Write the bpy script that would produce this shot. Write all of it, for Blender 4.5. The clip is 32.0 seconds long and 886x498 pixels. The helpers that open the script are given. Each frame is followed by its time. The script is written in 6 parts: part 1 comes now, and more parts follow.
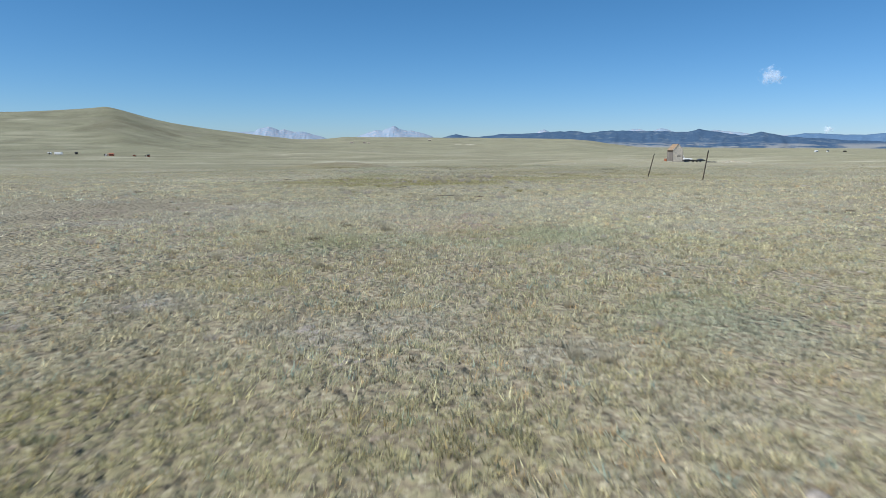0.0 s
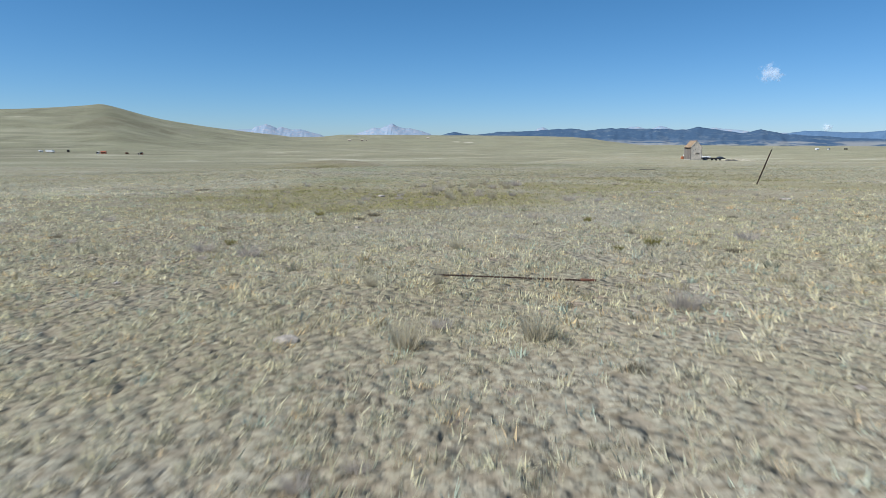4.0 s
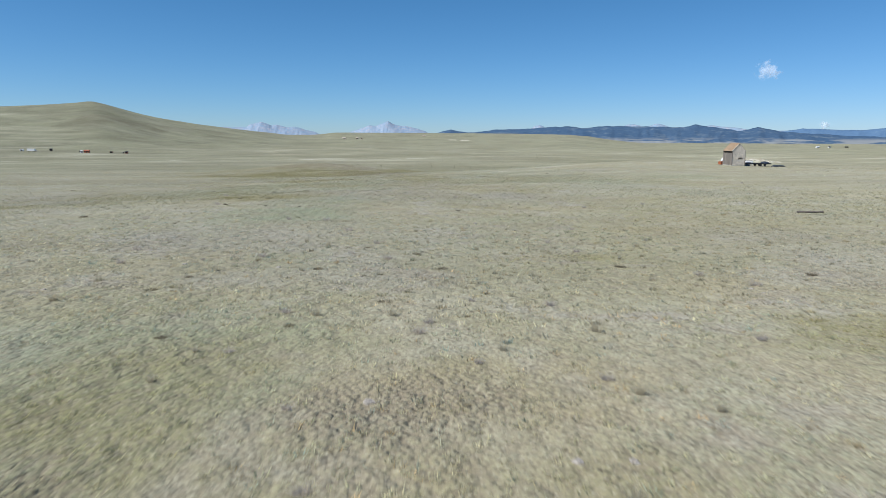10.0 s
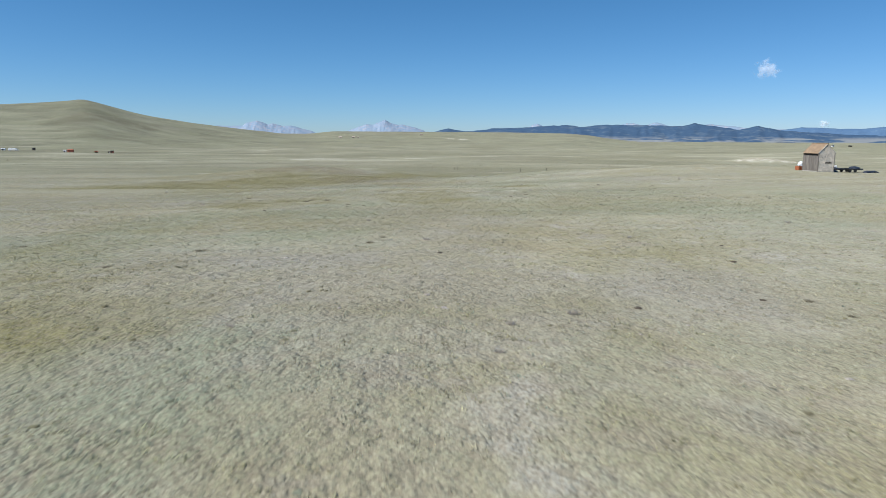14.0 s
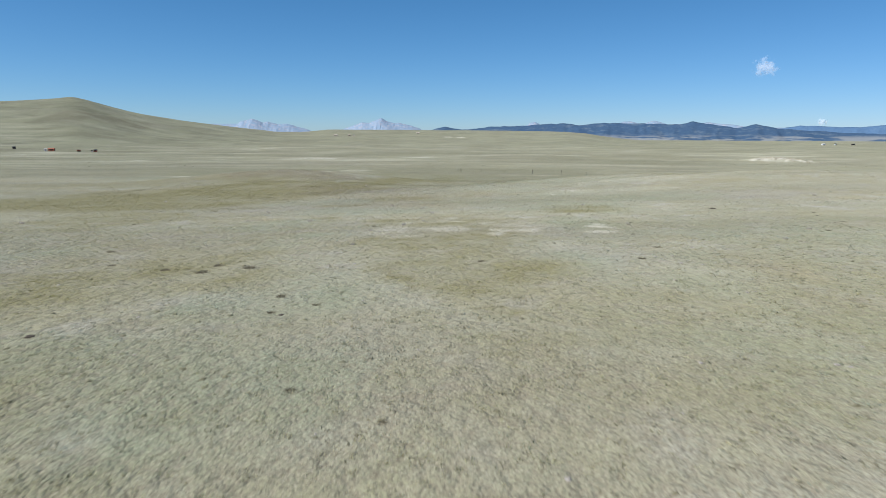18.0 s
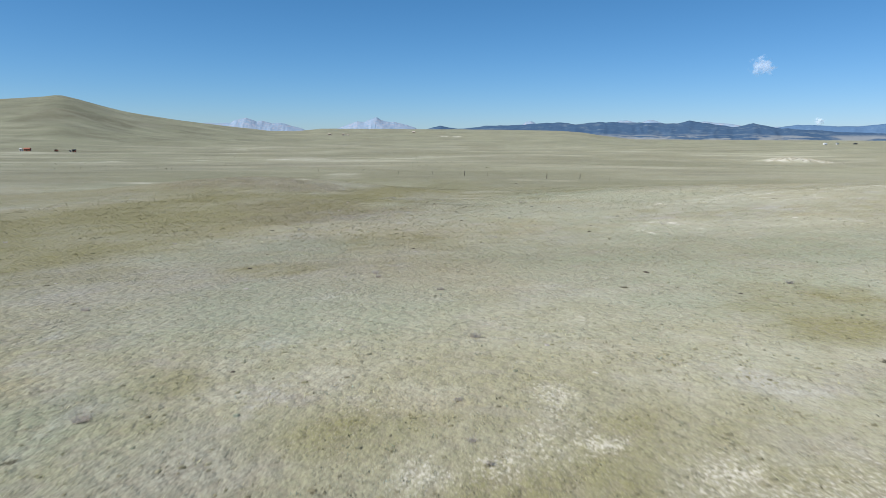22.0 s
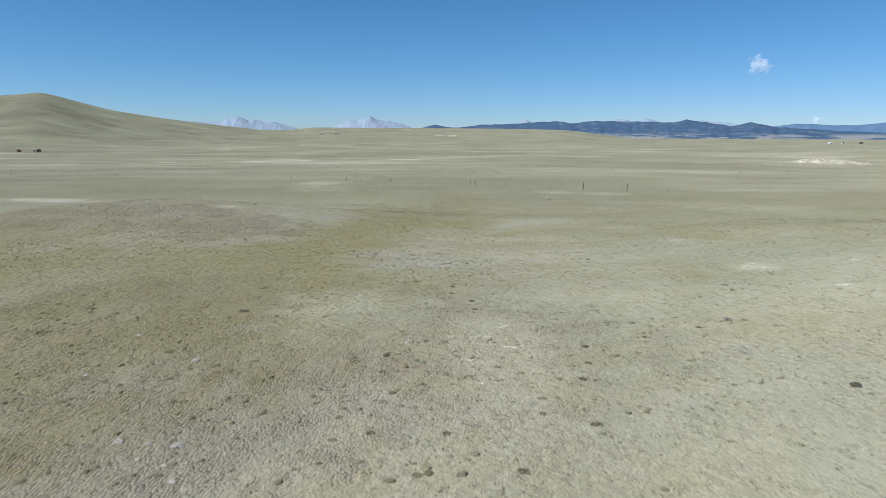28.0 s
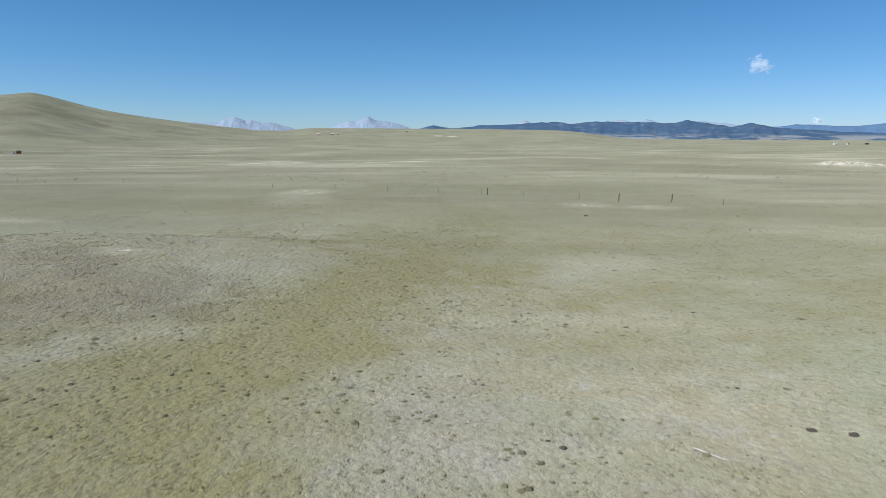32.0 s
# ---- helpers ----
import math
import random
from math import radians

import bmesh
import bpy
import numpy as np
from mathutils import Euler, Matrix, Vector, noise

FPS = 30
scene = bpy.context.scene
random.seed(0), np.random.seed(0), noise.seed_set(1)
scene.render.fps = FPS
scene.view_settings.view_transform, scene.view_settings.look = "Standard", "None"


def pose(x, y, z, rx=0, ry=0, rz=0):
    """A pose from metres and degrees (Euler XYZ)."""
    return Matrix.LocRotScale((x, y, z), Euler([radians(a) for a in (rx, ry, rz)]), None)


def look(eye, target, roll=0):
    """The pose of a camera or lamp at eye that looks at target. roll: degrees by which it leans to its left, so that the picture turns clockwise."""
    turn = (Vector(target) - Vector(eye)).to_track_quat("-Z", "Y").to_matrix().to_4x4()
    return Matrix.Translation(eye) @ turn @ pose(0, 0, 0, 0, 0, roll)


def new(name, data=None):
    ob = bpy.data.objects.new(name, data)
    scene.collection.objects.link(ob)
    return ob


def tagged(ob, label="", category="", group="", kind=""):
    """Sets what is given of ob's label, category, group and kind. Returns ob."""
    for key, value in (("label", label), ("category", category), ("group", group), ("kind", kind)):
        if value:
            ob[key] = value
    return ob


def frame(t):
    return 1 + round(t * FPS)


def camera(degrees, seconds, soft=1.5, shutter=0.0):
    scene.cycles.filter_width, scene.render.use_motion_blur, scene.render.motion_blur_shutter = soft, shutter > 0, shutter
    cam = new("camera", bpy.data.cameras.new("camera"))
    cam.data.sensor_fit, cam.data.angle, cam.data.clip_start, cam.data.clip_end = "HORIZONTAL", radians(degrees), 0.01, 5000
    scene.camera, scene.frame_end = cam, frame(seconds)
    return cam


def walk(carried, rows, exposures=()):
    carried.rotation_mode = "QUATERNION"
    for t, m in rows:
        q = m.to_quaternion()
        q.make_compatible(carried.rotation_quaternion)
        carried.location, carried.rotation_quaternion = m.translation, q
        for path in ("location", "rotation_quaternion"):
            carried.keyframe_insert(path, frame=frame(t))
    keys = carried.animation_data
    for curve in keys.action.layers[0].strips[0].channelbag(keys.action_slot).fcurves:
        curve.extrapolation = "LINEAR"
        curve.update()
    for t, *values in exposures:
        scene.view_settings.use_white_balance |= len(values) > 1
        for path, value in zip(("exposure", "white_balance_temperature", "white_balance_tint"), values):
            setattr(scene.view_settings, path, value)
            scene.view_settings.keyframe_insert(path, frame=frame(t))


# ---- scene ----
CAM_ROLL = 0.28

# seconds, x, y, z, heading (degrees to the right of +y), tilt (degrees)
PATH = [
    (0.0, 0.000, -0.000, 0.638, 0.000, -8.938),
    (1.0, -0.198, 3.206, 0.515, 0.006, -8.959),
    (2.0, -0.493, 6.546, 0.338, 0.032, -9.051),
    (3.0, -0.462, 9.923, 0.306, 0.067, -9.104),
    (4.0, -0.201, 13.288, 0.402, 0.146, -9.127),
    (5.0, -0.009, 16.439, 0.615, 0.214, -9.151),
    (6.0, 0.015, 19.661, 0.841, 0.265, -9.180),
    (7.0, -0.055, 23.194, 0.993, 0.308, -9.222),
    (8.0, -0.055, 27.477, 1.135, 0.375, -9.262),
    (9.0, -0.037, 32.653, 1.324, 0.439, -9.299),
    (10.0, -0.211, 38.644, 1.469, 0.479, -9.326),
    (11.0, -0.557, 45.418, 1.535, 0.553, -9.363),
    (12.0, -0.937, 52.634, 1.583, 0.630, -9.399),
    (13.0, -1.438, 59.996, 1.611, 0.693, -9.424),
    (14.0, -2.109, 67.346, 1.609, 0.732, -9.422),
    (15.0, -2.689, 74.632, 1.564, 0.810, -9.453),
    (16.0, -3.145, 81.903, 1.498, 0.888, -9.504),
    (17.0, -3.582, 89.304, 1.499, 0.949, -9.520),
    (18.0, -4.038, 96.877, 1.576, 1.047, -9.562),
    (19.0, -4.491, 104.651, 1.686, 1.157, -9.584),
    (20.0, -4.867, 112.644, 1.752, 1.263, -9.572),
    (21.0, -5.159, 120.969, 1.703, 1.366, -9.595),
    (22.0, -5.402, 129.198, 1.577, 1.456, -9.627),
    (23.0, -5.657, 137.421, 1.450, 1.528, -9.648),
    (24.0, -5.908, 145.939, 1.398, 1.615, -9.661),
    (25.0, -6.117, 154.655, 1.417, 1.727, -9.648),
    (26.0, -6.340, 163.245, 1.447, 1.806, -9.676),
    (27.0, -6.642, 171.511, 1.480, 1.873, -9.694),
    (28.0, -6.974, 179.399, 1.516, 1.953, -9.704),
    (29.0, -7.362, 186.804, 1.541, 2.012, -9.711),
    (30.0, -7.723, 193.743, 1.543, 2.079, -9.707),
    (31.0, -7.846, 200.622, 1.539, 2.147, -9.656),
    (32.0, -7.859, 207.649, 1.527, 2.098, -9.646),
]


def aim(x, y, z, heading, tilt):
    h, p = radians(heading), radians(tilt)
    way = Vector((math.sin(h) * math.cos(p), math.cos(h) * math.cos(p), math.sin(p)))
    eye = Vector((x, y, z))
    return look(eye, eye + way * 10, CAM_ROLL)


cam = camera(68, 32.0, soft=0.25, shutter=0.32)
walk(cam, [(t, aim(*row)) for t, *row in PATH], [(0.0, 0.06, 6220, 11), (32.0, 0.06, 6220, 11)])

# ---- world, sun, exposure ----
SUN_AZ, SUN_EL = -114.0, 50.0          # compass degrees from +y to the right, and height
world = bpy.data.worlds.new("sky")
scene.world = world
world.use_nodes = True
nt = world.node_tree
nt.nodes.clear()
sky = nt.nodes.new("ShaderNodeTexSky")
sky.sky_type = "NISHITA"
sky.sun_disc = False
sky.sun_elevation = radians(SUN_EL)
sky.sun_rotation = radians(SUN_AZ)
sky.altitude = 2800
sky.air_density = 1.0
sky.dust_density = 2.2
sky.ozone_density = 5.0
bg = nt.nodes.new("ShaderNodeBackground")
bg.inputs["Strength"].default_value = 0.1
wo = nt.nodes.new("ShaderNodeOutputWorld")
tone = nt.nodes.new("ShaderNodeMix")
tone.data_type, tone.blend_type = "RGBA", "MULTIPLY"
tone.inputs[0].default_value = 1.0
tone.inputs[7].default_value = (0.488, 0.915, 1.02, 1)      # clear high-altitude blue
parts = nt.nodes.new("ShaderNodeSeparateColor")
whole = nt.nodes.new("ShaderNodeCombineColor")
haze = nt.nodes.new("ShaderNodeMath")                       # the haze near the horizon takes the red up
haze.operation = "POWER"
haze.inputs[1].default_value = 1.3
nt.links.new(sky.outputs[0], parts.inputs[0])
nt.links.new(parts.outputs[0], haze.inputs[0])
nt.links.new(haze.outputs[0], whole.inputs[0])
nt.links.new(parts.outputs[1], whole.inputs[1])
nt.links.new(parts.outputs[2], whole.inputs[2])
nt.links.new(whole.outputs[0], tone.inputs[6])
nt.links.new(tone.outputs[2], bg.inputs[0])
nt.links.new(bg.outputs[0], wo.inputs[0])

sun_data = bpy.data.lights.new("sun", "SUN")
sun_data.energy = 4.8
sun_data.angle = radians(0.53)
sun_data.color = (1.0, 0.965, 0.91)
sun = new("sun", sun_data)
sx = math.sin(radians(SUN_AZ)) * math.cos(radians(SUN_EL))
sy = math.cos(radians(SUN_AZ)) * math.cos(radians(SUN_EL))
sun.matrix_world = look((sx * 500, sy * 500, 500 * math.sin(radians(SUN_EL))), (0, 0, 0))
scene.view_settings.exposure = 0.0

# ---- noise and the lie of the land ----
RNG = np.random.RandomState(7)
LATTICE = RNG.rand(256, 256)


def vnoise(x, y, seed=0):
    """Smooth value noise, 0 to 1, over arrays."""
    x = np.asarray(x, float) + 37.3 * seed
    y = np.asarray(y, float) + 91.7 * seed
    xi, yi = np.floor(x).astype(int), np.floor(y).astype(int)
    fx, fy = x - xi, y - yi
    fx, fy = fx * fx * (3 - 2 * fx), fy * fy * (3 - 2 * fy)
    a, b = LATTICE[xi & 255, yi & 255], LATTICE[(xi + 1) & 255, yi & 255]
    c, d = LATTICE[xi & 255, (yi + 1) & 255], LATTICE[(xi + 1) & 255, (yi + 1) & 255]
    return (a * (1 - fx) + b * fx) * (1 - fy) + (c * (1 - fx) + d * fx) * fy


def fbm(x, y, seed=0, octaves=4):
    total, amp, norm = 0.0, 1.0, 0.0
    for k in range(octaves):
        total = total + amp * vnoise(x * 2 ** k, y * 2 ** k, seed + k * 3)
        norm += amp
        amp *= 0.5
    return total / norm


def smooth(a, b, v):
    v = np.clip((np.asarray(v, float) - a) / (b - a), 0, 1)
    return v * v * (3 - 2 * v)


# fall of the ground along the flight
FALL_Y = [-400, -60, 0, 10, 30, 60, 90, 120, 150, 180, 210, 250, 300, 345, 520, 800, 5000]
FALL_Z = [2.5, 0.2, -0.55, -0.68, -1.02, -1.68, -2.45, -3.05, -4.0, -5.75, -6.75, -9.6, -11.6, -12.3, -13.4, -13.5, -12.0]
# swells: x, y, reach in x, reach in y, height
SWELLS = [
    (-13, 64, 10, 10, 0.25), (-30, 150, 22, 50, -0.35),
    (-11.2, 34.2, 1.0, 0.8, 0.09), (285, 647, 23, 12, 5.0), (285, 640, 120, 90, -4.4), (56, 276, 26, 13, 0.95), (62, 309, 35, 9, -0.5), (-60, 370, 70, 50, 1.2), (-120, 300, 60, 60, 1.2),
    (-9, 82, 7, 9, 0.4),
    (-4, 66, 16, 10, -0.12), (-3, 132, 10, 12, 0.21), (14, 148, 14, 14, -0.25),
]
# the shoulder beyond the draw, and the draw's own floor
SWELLS += [
    (-30, 200, 16, 16, -0.25), (-30, 225, 14, 14, 1.1), (-28, 236, 14, 10, -0.69), (-42, 254, 20, 16, 3.37), (-24, 262, 16, 14, 1.06),
    (6, 232, 14, 12, 0.15), (-8, 212, 22, 16, 0.12), (28, 244, 16, 14, 0.39), (20, 190, 14, 12, -0.3), (34, 204, 14, 14, -0.55), (2, 194, 14, 12, 0.6), (45, 191, 14, 9, 0.95),
]
HUB = (-1.3, 60.0)
# skyline of the rising land: azimuth, elevation seen from HUB, distance
RISE_AZ = [-70, -45, -32.8, -28.9, -27.5, -26.7, -25.2, -23.0, -19.5, -15.6, -12.9, -10.6, -8.7, -0.5, 6.3, 11.0, 12.9, 14.3, 17.0, 60]
RISE_EL = [0.6, 1.7, 2.27, 2.59, 2.80, 2.66, 2.24, 1.68, 1.16, 0.75, 0.45, 0.46, 0.66, 0.66, 0.65, 0.57, 0.43, 0.21, -0.08, -0.08]
RISE_R = [2600, 2400, 2200, 2150, 2130, 2150, 2200, 2250, 2350, 2450, 2600, 2700, 2750, 2800, 2800, 2700, 2700, 2800, 3200, 3600]


def ground(x, y):
    """Height of the ground at x, y (arrays)."""
    x, y = np.asarray(x, float), np.asarray(y, float)
    s = 0.0
    for d in (-9.0, -3.0, 3.0, 9.0):
        s = s + 0.25 * np.interp(y + d, FALL_Y, FALL_Z)
    z = s + np.clip(x, -60, 60) * 0.012 * (1 - smooth(400, 900, y))
    for cx, cy, rx, ry, h in SWELLS:
        z = z + h * np.exp(-0.5 * (((x - cx) / rx) ** 2 + ((y - cy) / ry) ** 2))
    spur = np.where(y < 215, 38.0, 28.0)
    z = z + 2.55 * smooth(-5, 38, x) * (1 - 0.3 * smooth(48, 85, x)) * (1 - smooth(110, 300, x)) * np.exp(-0.5 * ((y - 215) / spur) ** 2)
    near = np.hypot(x, y - 100)
    z = z + (fbm(x / 9, y / 9, 1, 3) - 0.5) * 0.22 + (fbm(x / 1.7, y / 1.7, 2, 2) - 0.5) * 0.05 * (near < 400)
    z = z + (fbm(x / 70, y / 70, 4, 3) - 0.5) * 2.2 * smooth(120, 420, near)
    dx, dy = x - HUB[0], y - HUB[1]
    r, az = np.hypot(dx, dy), np.degrees(np.arctan2(dx, dy))
    el, top = np.interp(az, RISE_AZ, RISE_EL), np.interp(az, RISE_AZ, RISE_R)
    top = top + (fbm(az / 6, r * 0, 9, 3) - 0.5) * 120
    crest = 1.6 + top * np.tan(np.radians(el))
    q = r / top
    up = smooth(0.28, 1.0, q) ** 1.5
    up = np.where(q > 1, 1 - 0.55 * smooth(1.0, 1.7, q), up)
    relief = (fbm(x / 260, y / 260, 5, 4) - 0.5)
    gully = 0.5 - np.abs(fbm(x / 190 + 3.3, y / 420, 6, 4) - 0.5) * 2.4
    relief = np.where(az < -14, relief * 0.6 - gully * 0.22, relief)
    hill = smooth(-12, -22, az) * smooth(0.4, 0.75, q) * (1 - smooth(0.84, 0.98, q))
    z = z + up * (crest + 13.0) + relief * (7.0 * smooth(300, 900, r) * (1 - smooth(0.75, 0.97, q)) + 4.5 * hill) * (np.abs(q) < 1.6)
    # a long hollow down the flank of the hill, with a rib of higher ground beside it
    along, across = (x + 735) * 0.69 + (y - 1440) * 0.72, (x + 735) * 0.72 - (y - 1440) * 0.69
    across = across + 22 * np.sin(along / 60)
    reach = smooth(-150, 10, along) * (1 - smooth(120, 300, along))
    z = z + reach * (11.0 * np.exp(-0.5 * ((across - 80) / 42) ** 2) - 17.0 * np.exp(-0.5 * (across / 40) ** 2))
    return z


def ground_at(x, y):
    return float(ground(np.array([x]), np.array([y]))[0])


# ---- materials ----
def mat(name):
    m = bpy.data.materials.new(name)
    m.use_nodes = True
    n = m.node_tree
    return m, n, n.nodes["Principled BSDF"]


def link(n, a, b):
    n.links.new(a, b)


def node(n, kind, **values):
    nd = n.nodes.new(kind)
    for key, value in values.items():
        nd.inputs[key].default_value = value
    return nd


def mix_colour(n, fac, a, b):
    """A colour mix; each of fac, a and b is a socket or a value. Returns the colour socket."""
    nd = n.nodes.new("ShaderNodeMix")
    nd.data_type = "RGBA"
    for socket, value in ((nd.inputs[0], fac), (nd.inputs[6], a), (nd.inputs[7], b)):
        if hasattr(value, "is_linked"):
            link(n, value, socket)
        elif isinstance(value, tuple):
            socket.default_value = (*value, 1)
        else:
            socket.default_value = value
    return nd.outputs[2]


def ramp(n, fac, lo, hi, a=0.0, b=1.0):
    nd = n.nodes.new("ShaderNodeMapRange")
    nd.interpolation_type = "SMOOTHSTEP"
    for k, value in enumerate((lo, hi, a, b)):
        nd.inputs[k + 1].default_value = value
    link(n, fac, nd.inputs[0])
    return nd.outputs[0]


def noise_at(n, scale, detail=4, rough=0.55, stretch=(1, 1, 1), coords="position"):
    if coords == "position":
        src = n.nodes.new("ShaderNodeNewGeometry").outputs["Position"]
    else:
        src = n.nodes.new("ShaderNodeTexCoord").outputs["Object"]
    mp = n.nodes.new("ShaderNodeMapping")
    mp.inputs["Scale"].default_value = stretch
    link(n, src, mp.inputs[0])
    nz = node(n, "ShaderNodeTexNoise", Scale=scale, Detail=detail, Roughness=rough)
    link(n, mp.outputs[0], nz.inputs["Vector"])
    return nz.outputs[0]


def bumped(n, bsdf, height, strength, distance):
    b = node(n, "ShaderNodeBump", Strength=strength, Distance=distance)
    link(n, height, b.inputs["Height"])
    link(n, b.outputs[0], bsdf.inputs["Normal"])


def plain(name, colour, rough=0.8, metal=0.0, vary=0.25, scale=6.0, stretch=(1, 1, 1), relief=0.15, spot=None):
    """A surface with two scales of variation: stains and grain."""
    m, n, b = mat(name)
    coarse = ramp(n, noise_at(n, scale, 3, stretch=stretch, coords="object"), 0.35, 0.7)
    fine = noise_at(n, scale * 9, 4, 0.6, stretch=stretch, coords="object")
    dark = tuple(c * (1 - vary) for c in colour)
    light = spot or tuple(min(1.0, c * (1 + vary * 0.6)) for c in colour)
    c = mix_colour(n, coarse, dark, light)
    c = mix_colour(n, ramp(n, fine, 0.4, 0.75, 0.0, 0.45), c, dark)
    link(n, c, b.inputs["Base Color"])
    b.inputs["Roughness"].default_value = rough
    b.inputs["Metallic"].default_value = metal
    bumped(n, b, fine, relief, 0.01)
    return m


STRAW, SAGE, OLIVE, PALE, SOIL = (0.35, 0.325, 0.195), (0.328, 0.332, 0.228), (0.242, 0.224, 0.094), (0.62, 0.58, 0.47), (0.31, 0.252, 0.19)
TAN_GRASS, MINT, ASH = (0.325, 0.278, 0.155), (0.275, 0.312, 0.20), (0.34, 0.325, 0.265)


def mounds(n, scale, wander):
    """Rounded hummocks with uneven outlines, 1 at the top of each and about 0 in the gaps between."""
    where = n.nodes.new("ShaderNodeNewGeometry").outputs["Position"]
    stir = node(n, "ShaderNodeTexNoise", Scale=scale * 0.8, Detail=3, Roughness=0.6)
    link(n, where, stir.inputs["Vector"])
    shift = n.nodes.new("ShaderNodeVectorMath")
    shift.operation = "MULTIPLY_ADD"
    shift.inputs[1].default_value = (wander * 2, wander * 2, 0)
    link(n, stir.outputs["Color"], shift.inputs[0])
    link(n, where, shift.inputs[2])
    cells = node(n, "ShaderNodeTexVoronoi", Scale=scale, Randomness=1.0)
    cells.voronoi_dimensions = "2D"
    link(n, shift.outputs[0], cells.inputs["Vector"])
    return ramp(n, cells.outputs["Distance"], 0.78, 0.08)


def heap(n, *layers):
    """The sum of heights, each with its size in metres."""
    total = None
    for height, size in layers:
        add = n.nodes.new("ShaderNodeMath")
        add.operation = "MULTIPLY_ADD"
        add.inputs[1].default_value = size
        add.inputs[2].default_value = 0.0
        link(n, height, add.inputs[0])
        if total is not None:
            link(n, total, add.inputs[2])
        total = add.outputs[0]
    return total


def times(n, a, b):
    nd = n.nodes.new("ShaderNodeMath")
    nd.operation = "MULTIPLY"
    link(n, a, nd.inputs[0])
    link(n, b, nd.inputs[1])
    return nd.outputs[0]


def prairie_material():
    m, n, b = mat("prairie")
    cover = n.nodes.new("ShaderNodeAttribute")
    cover.attribute_name = "cover"
    sep = n.nodes.new("ShaderNodeSeparateColor")
    link(n, cover.outputs["Color"], sep.inputs[0])
    fine = noise_at(n, 19.0, 4, 0.65)
    tuft = mounds(n, 10.5, 0.05)
    clump = mounds(n, 3.1, 0.16)
    # shaggy turf where soil shows between the tufts, cropped short elsewhere
    patchy = ramp(n, noise_at(n, 0.5, 4, 0.6), 0.38, 0.62, 0.6, 0.95)
    shaggy = times(n, ramp(n, sep.outputs[2], 0.0, 0.4, 0.3, 1.0), patchy)
    mid = noise_at(n, 2.6, 4, 0.6)
    broad = noise_at(n, 0.06, 5, 0.6)
    c = mix_colour(n, ramp(n, broad, 0.36, 0.64), STRAW, SAGE)
    c = mix_colour(n, ramp(n, noise_at(n, 0.45, 4, 0.6), 0.42, 0.68, 0.0, 0.6), c, (0.46, 0.435, 0.335))
    c = mix_colour(n, ramp(n, noise_at(n, 0.22, 5, 0.65), 0.50, 0.68, 0.0, 0.4), c, (0.39, 0.32, 0.18))
    c = mix_colour(n, ramp(n, noise_at(n, 0.33, 5, 0.65, (1.1, 0.9, 1)), 0.54, 0.70, 0.0, 0.75), c, (0.44, 0.42, 0.37))
    c = mix_colour(n, ramp(n, noise_at(n, 0.12, 5, 0.65, (0.9, 1.2, 1)), 0.52, 0.68, 0.0, 0.3), c, OLIVE)
    c = mix_colour(n, ramp(n, noise_at(n, 0.011, 6, 0.65, (0.5, 2.6, 1)), 0.45, 0.60, 0.0, 0.5), c, (0.235, 0.225, 0.14))
    c = mix_colour(n, ramp(n, noise_at(n, 0.6, 5, 0.65, (0.9, 1.1, 1)), 0.54, 0.66, 0.0, 0.5), c, (0.335, 0.30, 0.255))
    c = mix_colour(n, ramp(n, noise_at(n, 0.03, 5, 0.65, (0.3, 1.5, 1)), 0.52, 0.66, 0.0, 0.4), c, (0.45, 0.43, 0.29))
    c = mix_colour(n, ramp(n, noise_at(n, 0.02, 5, 0.65, (0.25, 1.7, 1)), 0.54, 0.68, 0.0, 0.4), c, (0.22, 0.222, 0.125))
    c = mix_colour(n, ramp(n, sep.outputs[2], 0.1, 0.45, 0.0, 0.5), c, (0.275, 0.24, 0.185))
    tones_at = n.nodes.new("ShaderNodeAttribute")
    tones_at.attribute_name = "tones"
    split = n.nodes.new("ShaderNodeSeparateColor")
    link(n, tones_at.outputs["Color"], split.inputs[0])
    for k, colour in ((0, TAN_GRASS), (2, ASH), (1, MINT)):
        c = mix_colour(n, split.outputs[k], c, colour)
    c = mix_colour(n, sep.outputs[0], c, OLIVE)
    scrub = n.nodes.new("ShaderNodeAttribute")
    scrub.attribute_name = "scrub"
    c = mix_colour(n, scrub.outputs["Fac"], c, mix_colour(n, ramp(n, noise_at(n, 0.012, 7, 0.7, (1, 0.7, 1)), 0.40, 0.62), (0.283, 0.293, 0.176), (0.174, 0.18, 0.108)))
    dots = n.nodes.new("ShaderNodeMath")
    dots.operation = "MULTIPLY"
    speck = n.nodes.new("ShaderNodeAttribute")
    speck.attribute_name = "speck"
    link(n, speck.outputs["Fac"], dots.inputs[0])
    link(n, ramp(n, noise_at(n, 0.45, 6, 0.75), 0.54, 0.68, 0.0, 0.6), dots.inputs[1])
    c = mix_colour(n, dots.outputs[0], c, (0.14, 0.132, 0.082))
    drain = n.nodes.new("ShaderNodeAttribute")
    drain.attribute_name = "drain"
    c = mix_colour(n, times(n, drain.outputs["Fac"], ramp(n, noise_at(n, 0.03, 6, 0.7), 0.36, 0.6, 0.3, 0.9)), c, (0.145, 0.14, 0.08))
